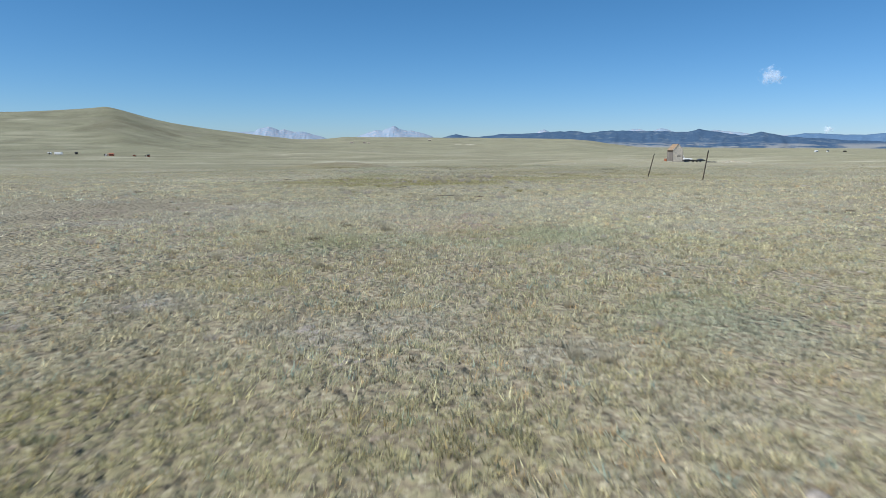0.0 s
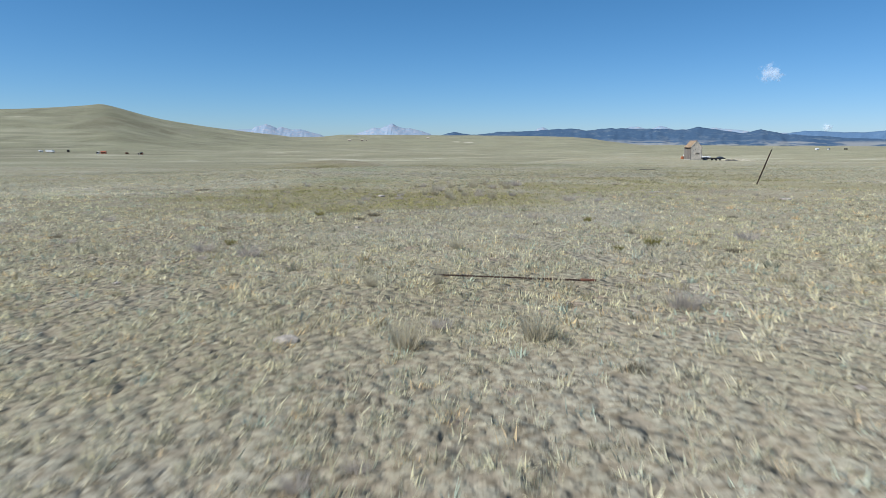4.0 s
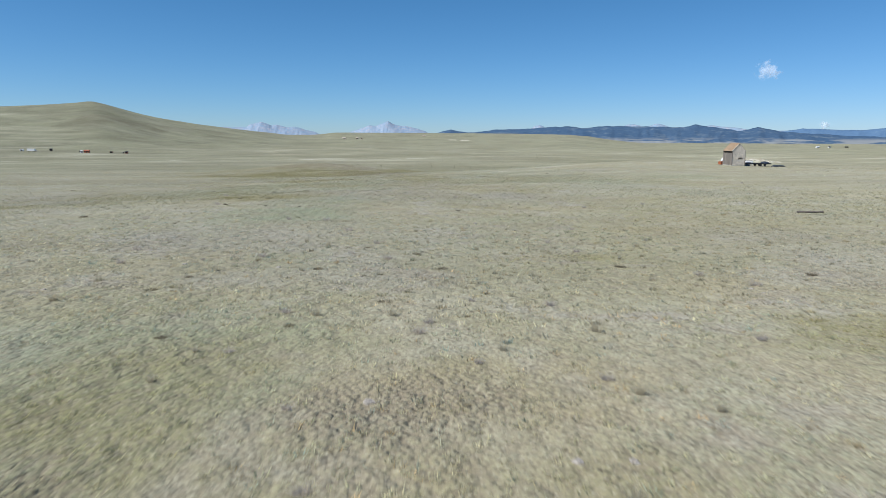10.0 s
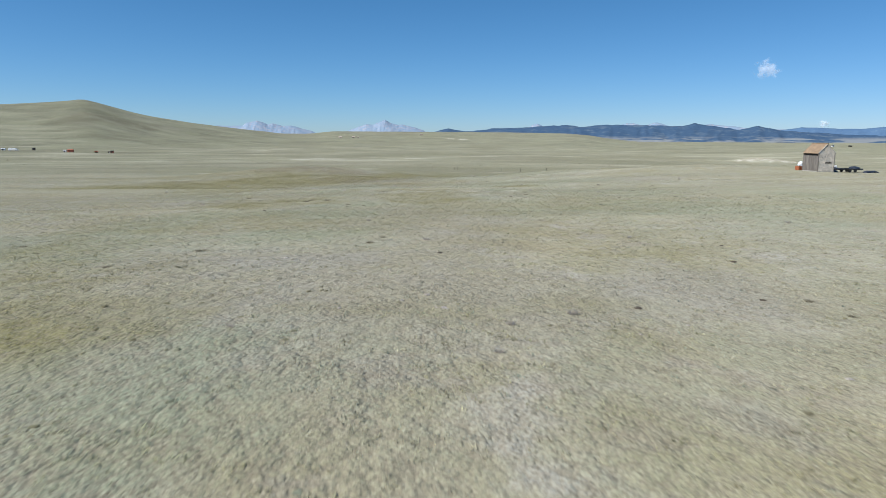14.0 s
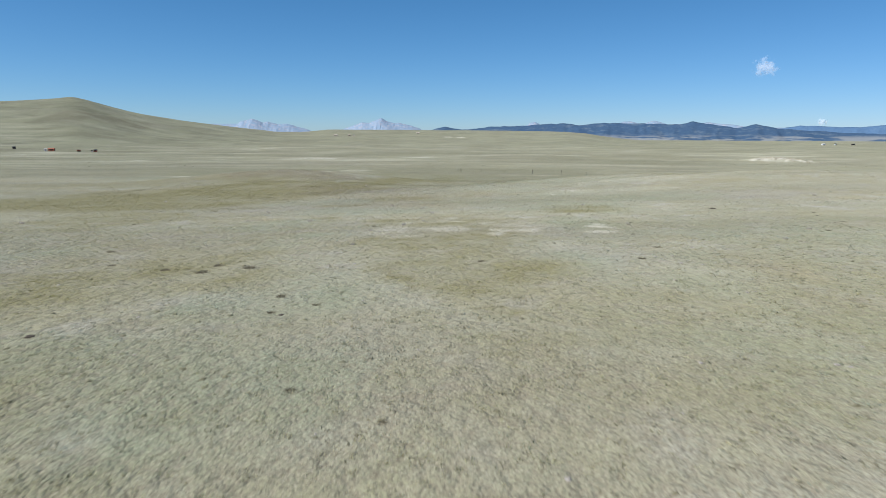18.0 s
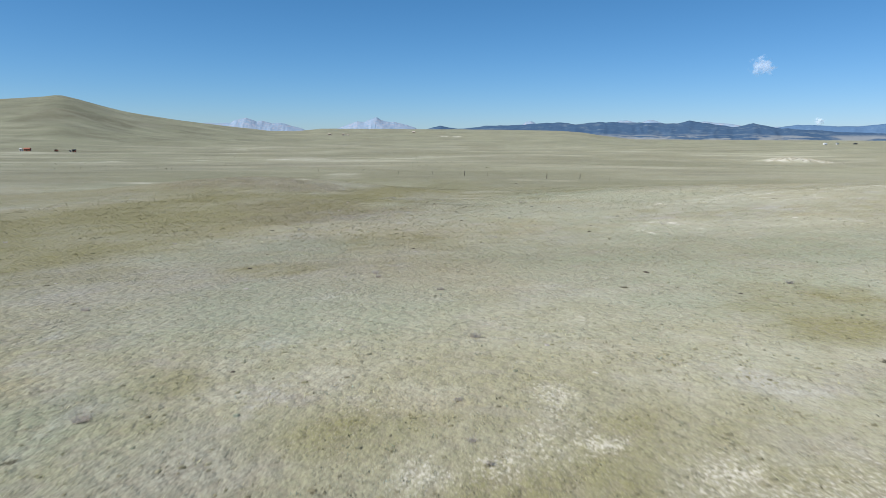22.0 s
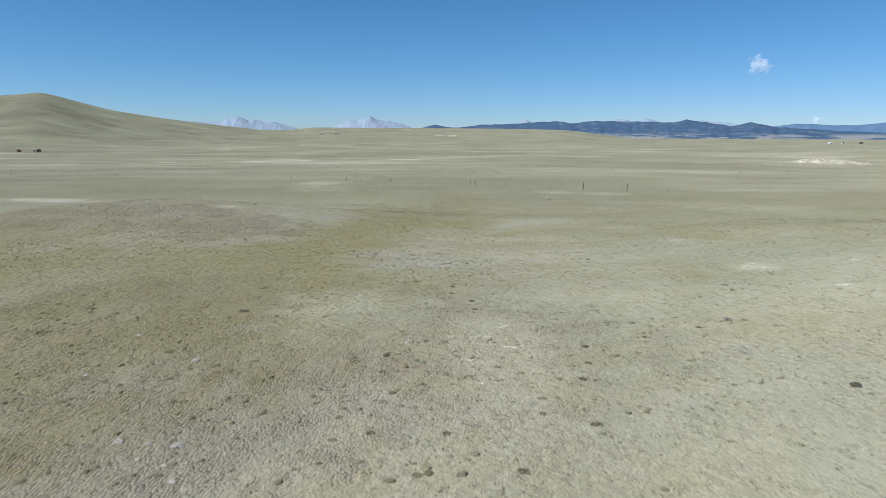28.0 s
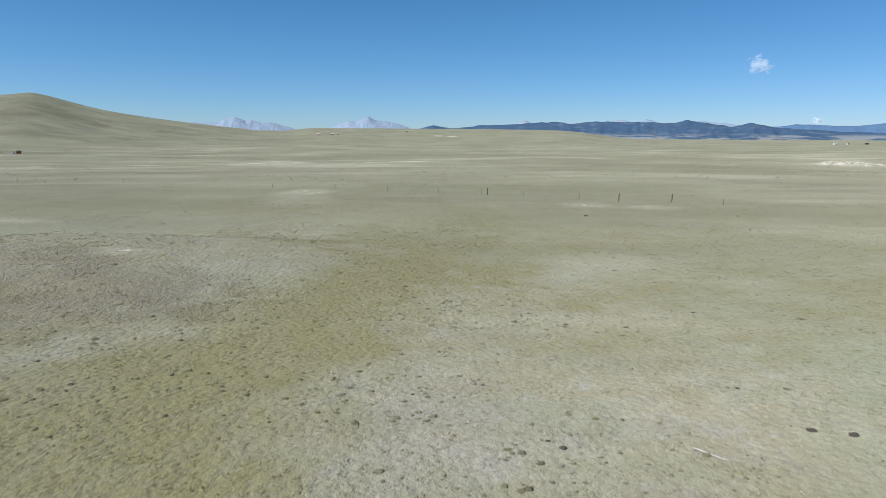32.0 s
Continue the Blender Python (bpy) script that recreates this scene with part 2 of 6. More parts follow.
    # broad bands of darker and paler growth across the plain
    for scale, stretch, low, high, most, colour in ((0.0026, (0.8, 1.9, 1), 0.47, 0.57, 0.75, (0.197, 0.198, 0.112)), (0.0034, (0.6, 2.0, 1), 0.53, 0.62, 0.7, (0.43, 0.424, 0.285)), (0.0085, (0.6, 1.6, 1), 0.52, 0.62, 0.6, (0.17, 0.16, 0.10))):
        c = mix_colour(n, times(n, speck.outputs["Fac"], ramp(n, noise_at(n, scale, 7, 0.68, stretch), low, high, 0.0, most)), c, colour)
    # dark specks: clumps and the shadows beside them, put into the colour
    c = mix_colour(n, ramp(n, noise_at(n, 4.6, 4, 0.65), 0.59, 0.70, 0.0, 0.25), c, (0.135, 0.125, 0.08))
    c = mix_colour(n, ramp(n, noise_at(n, 1.4, 5, 0.7), 0.58, 0.70, 0.0, 0.22), c, (0.15, 0.14, 0.085))
    c = mix_colour(n, ramp(n, mid, 0.46, 0.68, 0.0, 0.2), c, (0.19, 0.17, 0.105))
    # thatch and soil in the gaps, with tuft shade painted in
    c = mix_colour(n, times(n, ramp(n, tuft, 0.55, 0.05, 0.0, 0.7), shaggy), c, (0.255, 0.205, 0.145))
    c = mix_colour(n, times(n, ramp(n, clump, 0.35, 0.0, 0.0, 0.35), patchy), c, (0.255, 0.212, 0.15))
    gaps = n.nodes.new("ShaderNodeMath")      # bare soil plus shade between the tufts, painted dark, stronger where soil shows
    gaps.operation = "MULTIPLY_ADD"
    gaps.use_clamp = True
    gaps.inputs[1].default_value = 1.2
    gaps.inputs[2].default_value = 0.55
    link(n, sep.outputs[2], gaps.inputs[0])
    gap_soil_shade = n.nodes.new("ShaderNodeMath")
    gap_soil_shade.operation = "MULTIPLY"
    link(n, gaps.outputs[0], gap_soil_shade.inputs[0])
    link(n, ramp(n, fine, 0.48, 0.59), gap_soil_shade.inputs[1])
    c = mix_colour(n, gap_soil_shade.outputs[0], c, (0.19, 0.16, 0.108))
    c = mix_colour(n, ramp(n, noise_at(n, 26.0, 3, 0.6), 0.55, 0.66, 0.0, 0.4), c, (0.60, 0.56, 0.42))
    half = n.nodes.new("ShaderNodeMath")
    half.operation = "MULTIPLY"
    half.inputs[1].default_value = 0.6
    link(n, sep.outputs[1], half.inputs[0])
    c = mix_colour(n, half.outputs[0], c, (0.52, 0.49, 0.36))
    for k, colour, scale in ((1, PALE, 1.3), (2, SOIL, 4.3)):
        bits = n.nodes.new("ShaderNodeMath")
        bits.operation = "MULTIPLY_ADD"
        bits.inputs[1].default_value = 0.62
        link(n, sep.outputs[k], bits.inputs[0])
        link(n, noise_at(n, scale, 5, 0.62), bits.inputs[2])
        c = mix_colour(n, ramp(n, bits.outputs[0], 0.84, 0.95, 0.0, 0.9), c, colour)
    open_chalk = n.nodes.new("ShaderNodeAttribute")
    open_chalk.attribute_name = "chalk"
    crumbs = n.nodes.new("ShaderNodeMath")
    crumbs.operation = "MULTIPLY_ADD"
    crumbs.inputs[1].default_value = 0.29
    link(n, open_chalk.outputs["Fac"], crumbs.inputs[0])
    link(n, noise_at(n, 11.0, 6, 0.8), crumbs.inputs[2])
    c = mix_colour(n, ramp(n, crumbs.outputs[0], 0.66, 0.80, 0.0, 0.8), c, (0.64, 0.59, 0.475))
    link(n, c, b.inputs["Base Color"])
    b.inputs["Roughness"].default_value = 0.95
    b.inputs["Specular IOR Level"].default_value = 0.15
    b.inputs["Diffuse Roughness"].default_value = 0.36
    bumped(n, b, heap(n, (times(n, tuft, shaggy), 0.04), (times(n, clump, patchy), 0.042), (times(n, fine, shaggy), 0.024), (mid, 0.06), (noise_at(n, 0.7, 4, 0.6), 0.2)), 1.0, 1.0)
    return m


def blade_material(name):
    m, n, b = mat(name)
    tint = n.nodes.new("ShaderNodeAttribute")
    tint.attribute_name = "tint"
    vary = n.nodes.new("ShaderNodeNewGeometry")
    c = mix_colour(n, ramp(n, vary.outputs["Random Per Island"], 0.0, 1.0, 0.0, 0.22), tint.outputs["Color"], (0.24, 0.21, 0.13))
    link(n, c, b.inputs["Base Color"])
    b.inputs["Roughness"].default_value = 0.9
    b.inputs["Specular IOR Level"].default_value = 0.1
    b.inputs["Diffuse Roughness"].default_value = 0.42
    lift = n.nodes.new("ShaderNodeVectorMath")      # a tuft shades as a cushion, not blade by blade
    lift.operation = "MULTIPLY_ADD"
    lift.inputs[1].default_value = (0.4, 0.4, 0.4)
    lift.inputs[2].default_value = (0, 0, 0.9)
    link(n, vary.outputs["Normal"], lift.inputs[0])
    even = n.nodes.new("ShaderNodeVectorMath")
    even.operation = "NORMALIZE"
    link(n, lift.outputs[0], even.inputs[0])
    link(n, even.outputs[0], b.inputs["Normal"])
    through_light = n.nodes.new("ShaderNodeBsdfTranslucent")
    link(n, c, through_light.inputs[0])
    both = n.nodes.new("ShaderNodeMixShader")
    both.inputs[0].default_value = 0.56
    link(n, b.outputs[0], both.inputs[1])
    link(n, through_light.outputs[0], both.inputs[2])
    link(n, both.outputs[0], n.nodes["Material Output"].inputs[0])
    return m


# forest and clearings with the blue haze of distance put into their colours
def hazed_forest_material(name, open_ground, trees_colour, deep):
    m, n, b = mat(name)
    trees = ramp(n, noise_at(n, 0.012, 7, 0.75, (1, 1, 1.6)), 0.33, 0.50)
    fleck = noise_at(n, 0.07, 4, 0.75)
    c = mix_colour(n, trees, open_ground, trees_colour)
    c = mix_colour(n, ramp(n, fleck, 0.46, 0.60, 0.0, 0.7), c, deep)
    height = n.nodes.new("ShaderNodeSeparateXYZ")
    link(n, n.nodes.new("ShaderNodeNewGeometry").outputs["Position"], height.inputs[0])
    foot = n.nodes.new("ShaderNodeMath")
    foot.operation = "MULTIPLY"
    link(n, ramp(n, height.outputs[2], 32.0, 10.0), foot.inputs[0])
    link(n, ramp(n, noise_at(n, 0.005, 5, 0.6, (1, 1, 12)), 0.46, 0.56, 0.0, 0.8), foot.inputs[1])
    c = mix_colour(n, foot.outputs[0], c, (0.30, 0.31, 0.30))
    link(n, c, b.inputs["Base Color"])
    b.inputs["Roughness"].default_value = 1.0
    b.inputs["Specular IOR Level"].default_value = 0.0
    return m


def hazed_rock_material():
    """Bare rock with miles of blue air put into its colour, with paler screes."""
    m, n, b = mat("hazed_bare_rock")
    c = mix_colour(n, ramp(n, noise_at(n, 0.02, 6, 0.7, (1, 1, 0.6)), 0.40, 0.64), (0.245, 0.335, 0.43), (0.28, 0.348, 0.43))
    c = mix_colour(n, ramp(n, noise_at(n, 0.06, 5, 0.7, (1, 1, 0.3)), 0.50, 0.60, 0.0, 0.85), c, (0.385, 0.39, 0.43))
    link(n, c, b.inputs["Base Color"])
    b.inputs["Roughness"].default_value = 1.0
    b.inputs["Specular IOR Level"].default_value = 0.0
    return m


def cloud_material():
    m, n, b = mat("cloud")
    b.inputs["Base Color"].default_value = (0.95, 0.95, 0.96, 1)
    b.inputs["Roughness"].default_value = 1.0
    b.inputs["Specular IOR Level"].default_value = 0.0
    far_out = n.nodes.new("ShaderNodeVectorMath")
    far_out.operation = "LENGTH"
    link(n, n.nodes.new("ShaderNodeTexCoord").outputs["Object"], far_out.inputs[0])
    wisp = n.nodes.new("ShaderNodeMath")
    wisp.operation = "MULTIPLY_ADD"
    wisp.inputs[1].default_value = -0.42
    link(n, far_out.outputs["Value"], wisp.inputs[0])
    link(n, noise_at(n, 2.3, 6, 0.62, coords="object"), wisp.inputs[2])
    link(n, ramp(n, wisp.outputs[0], 0.15, 0.40, 0.0, 0.18), b.inputs["Alpha"])
    return m


PRAIRIE = prairie_material()
GRASS = blade_material("grass_blades")
# haze painted in: blue first, then paler and bluer for the chain behind
HAZED_FOREST = hazed_forest_material("hazed_forest", (0.15, 0.20, 0.245), (0.065, 0.115, 0.185), (0.05, 0.09, 0.155))
PALER_HAZED_FOREST = hazed_forest_material("paler_hazed_forest", (0.15, 0.235, 0.33), (0.11, 0.19, 0.30), (0.09, 0.165, 0.275))
HAZED_ROCK = hazed_rock_material()
BOARD = plain("weathered_board", (0.24, 0.21, 0.175), 0.9, 0, 0.35, 2.0, (1, 1, 0.25), 0.3)
SHINGLE = plain("tan_roof_shingle", (0.345, 0.24, 0.145), 0.85, 0, 0.25, 1.5, relief=0.3)
DARK_WOOD = plain("dark_gap_wood", (0.05, 0.042, 0.035), 0.9)
PLASTER = plain("peeling_pale_siding", (0.78, 0.71, 0.60), 0.9, 0, 0.35, 1.8, (1, 1, 0.6), 0.3, spot=(0.74, 0.66, 0.54))
PALE_BOARD = plain("bleached_grey_siding", (0.68, 0.60, 0.49), 0.9, 0, 0.35, 3.0, (1, 1, 0.5), 0.3)
STONE_WALL = plain("foundation_stone", (0.5, 0.46, 0.38), 0.9, 0, 0.3, 2.0)
STEEL = plain("rusted_steel", (0.085, 0.05, 0.035), 0.75, 0.4, 0.4, 12.0)
RUST = plain("rust", (0.16, 0.065, 0.035), 0.85, 0.1, 0.4, 14.0)
POST_WOOD = plain("grey_post_wood", (0.16, 0.135, 0.11), 0.9, 0, 0.3, 5.0, (1, 1, 0.2), 0.4)
ROCK = plain("pale_limestone", (0.50, 0.465, 0.395), 0.9, 0, 0.3, 9.0, relief=0.5)
CREAM_ROCK = plain("cream_sandstone", (0.52, 0.46, 0.335), 0.95, 0, 0.3, 0.6, relief=0.5)
FIELD_STONE = plain("field_stone", (0.42, 0.375, 0.315), 0.95, 0, 0.35, 1.6, relief=0.6)
DUNG = plain("dry_dung", (0.095, 0.075, 0.052), 0.95, 0, 0.4, 14.0, relief=0.6)
RED_WOOD = plain("charred_wood", (0.10, 0.055, 0.04), 0.9, 0, 0.4, 9.0)
WHITE = plain("white_paint", (0.78, 0.78, 0.76), 0.45, 0, 0.08, 1.5, relief=0.02)
ORANGE = plain("orange_paint", (0.42, 0.13, 0.05), 0.6, 0, 0.2, 3.0)
BLACK = plain("black_rubber", (0.025, 0.026, 0.03), 0.7, 0, 0.3, 3.0)
DARK_BLUE = plain("dark_tarp", (0.03, 0.04, 0.06), 0.55, 0, 0.35, 2.5, relief=0.4)
GLASS_DARK = plain("dark_window_glass", (0.02, 0.025, 0.03), 0.12, 0, 0.1, 1.0, relief=0.0)
RED = plain("faded_red_paint", (0.42, 0.12, 0.06), 0.7, 0, 0.25, 2.0)
DARK_METAL = plain("dark_metal", (0.05, 0.05, 0.052), 0.6, 0.5, 0.3, 4.0)
CREAM = plain("cream_wall", (0.56, 0.47, 0.38), 0.85, 0, 0.15, 1.0)
TAN = plain("tan_wall", (0.42, 0.35, 0.27), 0.85, 0, 0.2, 1.0)


# ---- mesh helpers ----
def part(name, bm, material, parent=None, label=""):
    me = bpy.data.meshes.new(name)
    bm.to_mesh(me)
    bm.free()
    me.materials.append(material)
    ob = new(name, me)
    if parent is not None:
        ob.parent = parent
    if label:
        tagged(ob, label)
    return ob


def array_mesh(name, verts, faces, material, smooth_faces=True):
    """A mesh from arrays: faces all with the same number of corners."""
    me = bpy.data.meshes.new(name)
    nv, (nf, k) = len(verts), faces.shape
    me.vertices.add(nv)
    me.vertices.foreach_set("co", np.ascontiguousarray(verts, np.float32).ravel())
    me.loops.add(nf * k)
    me.loops.foreach_set("vertex_index", np.ascontiguousarray(faces, np.int32).ravel())
    me.polygons.add(nf)
    me.polygons.foreach_set("loop_start", np.arange(0, nf * k, k, dtype=np.int32))
    if smooth_faces:
        me.polygons.foreach_set("use_smooth", np.ones(nf, bool))
    me.update(calc_edges=True)
    me.materials.append(material)
    return me


def colour_layer(me, name, rgb):
    layer = me.color_attributes.new(name, "FLOAT_COLOR", "POINT")
    layer.data.foreach_set("color", np.column_stack((rgb, np.ones(len(rgb)))).astype(np.float32).ravel())


def box(bm, x0, x1, y0, y1, z0, z1, bevel=0.0):
    vs = bmesh.ops.create_cube(bm, size=1.0)["verts"]
    for v in vs:
        v.co = Vector(((x0 + x1) / 2 + v.co.x * (x1 - x0), (y0 + y1) / 2 + v.co.y * (y1 - y0), (z0 + z1) / 2 + v.co.z * (z1 - z0)))
    if bevel:
        es = list({e for v in vs for e in v.link_edges})
        bmesh.ops.bevel(bm, geom=es, offset=bevel, segments=1, affect="EDGES")
    return vs


def rod(bm, a, b, r0, r1, sides=8):
    a, b = Vector(a), Vector(b)
    m = (b - a).to_track_quat("Z", "Y").to_matrix().to_4x4()
    m = Matrix.Translation((a + b) / 2) @ m
    bmesh.ops.create_cone(bm, cap_ends=True, segments=sides, radius1=r0, radius2=r1, depth=(b - a).length, matrix=m)


def thing(name, x, y, z=None, turn=0.0, **tags):
    ob = new(name)
    ob.empty_display_size = 0.3
    ob.matrix_world = pose(x, y, ground_at(x, y) if z is None else z, 0, 0, turn)
    return tagged(ob, **tags)


# ---- ground cover ----
# patches with a shape of their own: x, y, reach in x, reach in y, strength
OLIVE_SPOTS = [
    (-1.6, 2.8, 0.6, 0.6, 0.5), (-0.6, 2.6, 1, 0.4, 0.3), (-1.6, 8.9, 0.6, 0.4, 0.25), (-2.1, 9.4, 0.3, 0.6, 0.2), (0.9, 9.9, 0.7, 0.8, 0.35), (-3.7, 34, 3.6, 5.1, 0.7),
    (1.2, 32.7, 1.6, 3.5, 0.6), (14.6, 46.6, 2.7, 9.9, 0.5), (-0.2, 33.2, 2.8, 2.6, 0.95), (-1, 29.7, 1.3, 1.6, 0.9), (5.2, 37.3, 4, 2.1, 0.6), (-2.5, 28.4, 0.7, 1, 0.6),
    (1.2, 30.5, 0.8, 1.5, 0.7), (3.7, 39.5, 0.8, 2, 0.7), (1.8, 39.6, 0.4, 1.6, 0.7), (7.7, 47.2, 2.2, 1.9, 0.5), (1.1, 43.2, 1, 1.2, 0.35), (-21.8, 89.2, 9.2, 11.6, 0.4),
]
OLIVE_SPOTS += [
    (4.1, 56.4, 1.6, 0.8, 0.4), (-10.4, 80.3, 4.3, 2.9, 0.85), (2.6, 74.9, 2.1, 1.5, 0.3), (-8.1, 80.5, 1.9, 0.7, 0.6), (5.1, 90.5, 2.4, 1.6, 0.5), (1.7, 79.7, 0.6, 1.1, 0.5),
    (-3.9, 81.1, 2.8, 0.7, 0.4), (-3.4, 125.6, 4.8, 5.5, 0.6), (-2.4, 121.2, 4.3, 4.5, 0.9), (-14.1, 120.4, 5, 4.6, 0.6), (-4.4, 121.8, 1.9, 3.4, 1), (-2.9, 117.7, 1.6, 2.1, 0.9),
    (-2.3, 114.2, 1, 1, 0.75), (7.5, 148.5, 2, 3.7, 0.9), (-28.3, 147.8, 5.1, 8.2, 0.45), (-13.6, 119.7, 1.8, 2.2, 0.65), (-12.1, 124.2, 1.6, 3.2, 0.5), (7.2, 147.1, 2.9, 1.8, 0.75),
]
OLIVE_SPOTS += [
    (-11.3, 143.6, 0.8, 1.8, 0.6), (-6.8, 141.1, 1.5, 1, 0.6), (-24.2, 160.4, 4.2, 5.4, 0.4), (-7.6, 173.9, 4, 3.4, 0.6), (-13.9, 162.2, 2.2, 1.8, 0.6), (-0.5, 38.2, 3, 2.4, 0.6),
    (-4, 40, 2.6, 4, 0.4), (2.2, 37.2, 1.6, 1.6, 0.6), (-3.6, 119.5, 2.6, 3.2, 1), (-11.5, 82.9, 1.6, 2.4, 0.45), (-9, 81.2, 1.4, 0.8, 0.55), (-2.1, 131.7, 3, 11.4, 0.5),
    (1.3, 82.3, 1.6, 1.1, 0.35), (-3.3, 118.5, 1.4, 2.3, 0.8), (-4.5, 122.2, 1.7, 2.4, 0.7), (8.3, 149.9, 2.1, 4.4, 0.8), (-26.1, 141, 1.9, 3.9, 0.4), (-12.9, 121.1, 2.2, 1.2, 0.55),
]
OLIVE_SPOTS += [
    (7.8, 148.7, 2.5, 2.9, 0.75), (-6.9, 141.1, 1.6, 1.3, 0.4), (-11.5, 143.9, 0.8, 2.4, 0.35), (-25.1, 189.9, 4.4, 4.7, 0.7), (-21, 196.6, 4.5, 7.4, 0.6), (-15.5, 220.1, 4.5, 12, 0.7),
    (-4.9, 282.1, 12.3, 28.9, 0.75), (-35.2, 204.7, 4.4, 7.9, 0.6), (0.6, 179, 1.3, 1.6, 0.45), (14.5, 189, 1.4, 1.2, 0.5), (-14.2, 224.8, 3, 8.9, 0.65), (-12.1, 240, 3.6, 8.2, 0.75),
    (2.4, 302.2, 6.1, 23.1, 0.75), (-17.6, 222, 4.7, 6.7, 0.5), (-17.1, 202.6, 2.2, 1.9, 0.55), (8.2, 216.3, 1.3, 1.4, 0.6), (-7.6, 271.1, 4.8, 20, 0.7), (-21.1, 213.7, 3.4, 4.1, 0.5),
]
OLIVE_SPOTS += [
    (-9.5, 249.3, 3.3, 8.9, 0.55), (-17, 230.8, 3.9, 7.7, 0.55), (-13.7, 232.1, 2.5, 3.3, 0.5), (-1, 35.8, 1.4, 1.7, 0.7), (-4.8, 37.2, 1.4, 2, 0.5), (2.6, 38.6, 1.1, 1.9, 0.7),
    (8.6, 42.8, 1.2, 4.8, 0.5),
]
OLIVE_SPOTS += [(1, 113, 13, 9, 0.3), (-8, 107, 8, 7, 0.3), (-3, 96, 8, 6, 0.15)]
OLIVE_SPOTS += [(34, 250, 34, 16, 0.5), (70, 262, 40, 18, 0.5), (26, 285, 40, 22, 0.4), (100, 300, 60, 26, 0.4), (-60, 330, 50, 16, 0.45), (-70, 235, 30, 22, 0.4)]
OLIVE_SPOTS += [(-7.7, 107.1, 1.0, 1.0, 0.4), (-16.8, 117.8, 2.2, 2.0, 0.5), (-2.4, 116.4, 2.2, 2.0, 0.5), (-4.2, 45, 1.6, 2.6, 0.4), (-40, 238, 16, 8, 0.45), (-32, 226, 12, 10, 0.5), (-12, 206, 4, 5, 0.55), (-19, 207, 8, 9, 0.6), (-24, 222, 9, 10, 0.55), (-17, 218, 7, 8, 0.5), (-21, 213, 12, 10, 0.45)]
# the hill: dark drainages down its flank, a paler spur above them, browner top
HILL_BRUSH = [(-667, 1326, 26, 48, 1.0), (-647, 1327, 26, 48, 1.0), (-635, 1356, 26, 48, 1.0), (-619, 1384, 26, 48, 1.0), (-599, 1402, 26, 48, 1.0), (-580, 1427, 26, 48, 1.0)]
TAN_SPOTS = [(-906, 1590, 60, 60, 0.7), (-882, 1663, 60, 60, 0.7), (-837, 1666, 60, 60, 0.7), (-935, 1556, 60, 60, 0.7)]
TAN_SPOTS += [(-3.6, 109.8, 1.6, 1.6, 0.2), (-2.2, 107.4, 1.6, 1.6, 0.2), (-0.3, 109.0, 1.6, 1.6, 0.2), (-6.2, 113.7, 1.6, 1.6, 0.2), (-1.0, 111.1, 1.6, 1.6, 0.2), (-4.6, 107.0, 1.6, 1.6, 0.2), (0.6, 45.8, 1.2, 1.0, 0.6), (1.6, 46.6, 0.9, 0.6, 0.6), (-1.2, 46.2, 0.9, 0.8, 0.5), (-2.4, 44.6, 0.8, 1.2, 0.5), (0.2, 44, 1.5, 0.8, 0.35)]
TAN_SPOTS += [
    (-0.2, 34.5, 1.1, 1.8, 0.5), (0.1, 40, 0.4, 0.5, 0.6), (-0.7, 37.8, 0.4, 0.6, 0.5), (-2.3, 46.5, 0.6, 1.2, 0.4), (7.8, 63.1, 1.5, 1.2, 0.4), (6.9, 74.2, 1.5, 0.9, 0.5),
    (-0.1, 93.5, 2.2, 1, 0.4), (-4.9, 159.9, 4.6, 4.5, 0.35), (-4.5, 178.9, 6.2, 4.5, 0.4), (3.9, 76.8, 0.8, 1.4, 0.4), (-3.2, 86, 1.9, 3.8, 0.3), (2.5, 78.2, 0.6, 1.3, 0.35),
    (0.7, 116.4, 2.1, 1.7, 0.3), (-23.5, 203.7, 3.8, 8, 0.6), (-23.4, 188.1, 3.4, 3.7, 0.6), (-12.2, 182.6, 1, 2.2, 0.4), (-8.7, 168.4, 0.8, 0.9, 0.4), (-16.7, 212.5, 3.4, 2.4, 0.35),
]
TAN_SPOTS += [
    (-0.5, 40.9, 0.7, 1.4, 0.6), (0.4, 32.7, 0.3, 0.5, 0.5), (-0.8, 36.2, 0.5, 0.9, 0.45), (-3.3, 37.4, 0.4, 0.4, 0.5),
]
MINT_SPOTS = [(6, 166, 9, 9, 0.35), (-70, 290, 25, 22, 0.5), (40, 265, 16, 14, 0.5), (30, 240, 10, 10, 0.4), (-12.5, 110.5, 2.2, 2.4, 0.55), (-9.3, 106.4, 2.2, 2.4, 0.55), (-8.6, 108.3, 2.2, 2.4, 0.55), (-22.0, 127.3, 2.2, 2.4, 0.55), (3.8, 110.5, 2.4, 2.6, 0.35), (4.3, 117.6, 2.4, 2.6, 0.35), (15.9, 128.5, 6, 8, 0.4), (-1, 208, 9, 8, 0.35), (8, 214, 7, 8, 0.35), (-4.2, 45, 1.2, 2.4, 0.4), (-5.5, 46.9, 2.5, 3, 0.5), (-6.5, 74.5, 3.2, 3.5, 0.6), (3, 195, 9, 8, 0.45), (15, 222, 7, 11, 0.55), (20, 206, 8, 8, 0.5), (-3, 199, 5, 5, 0.25)]
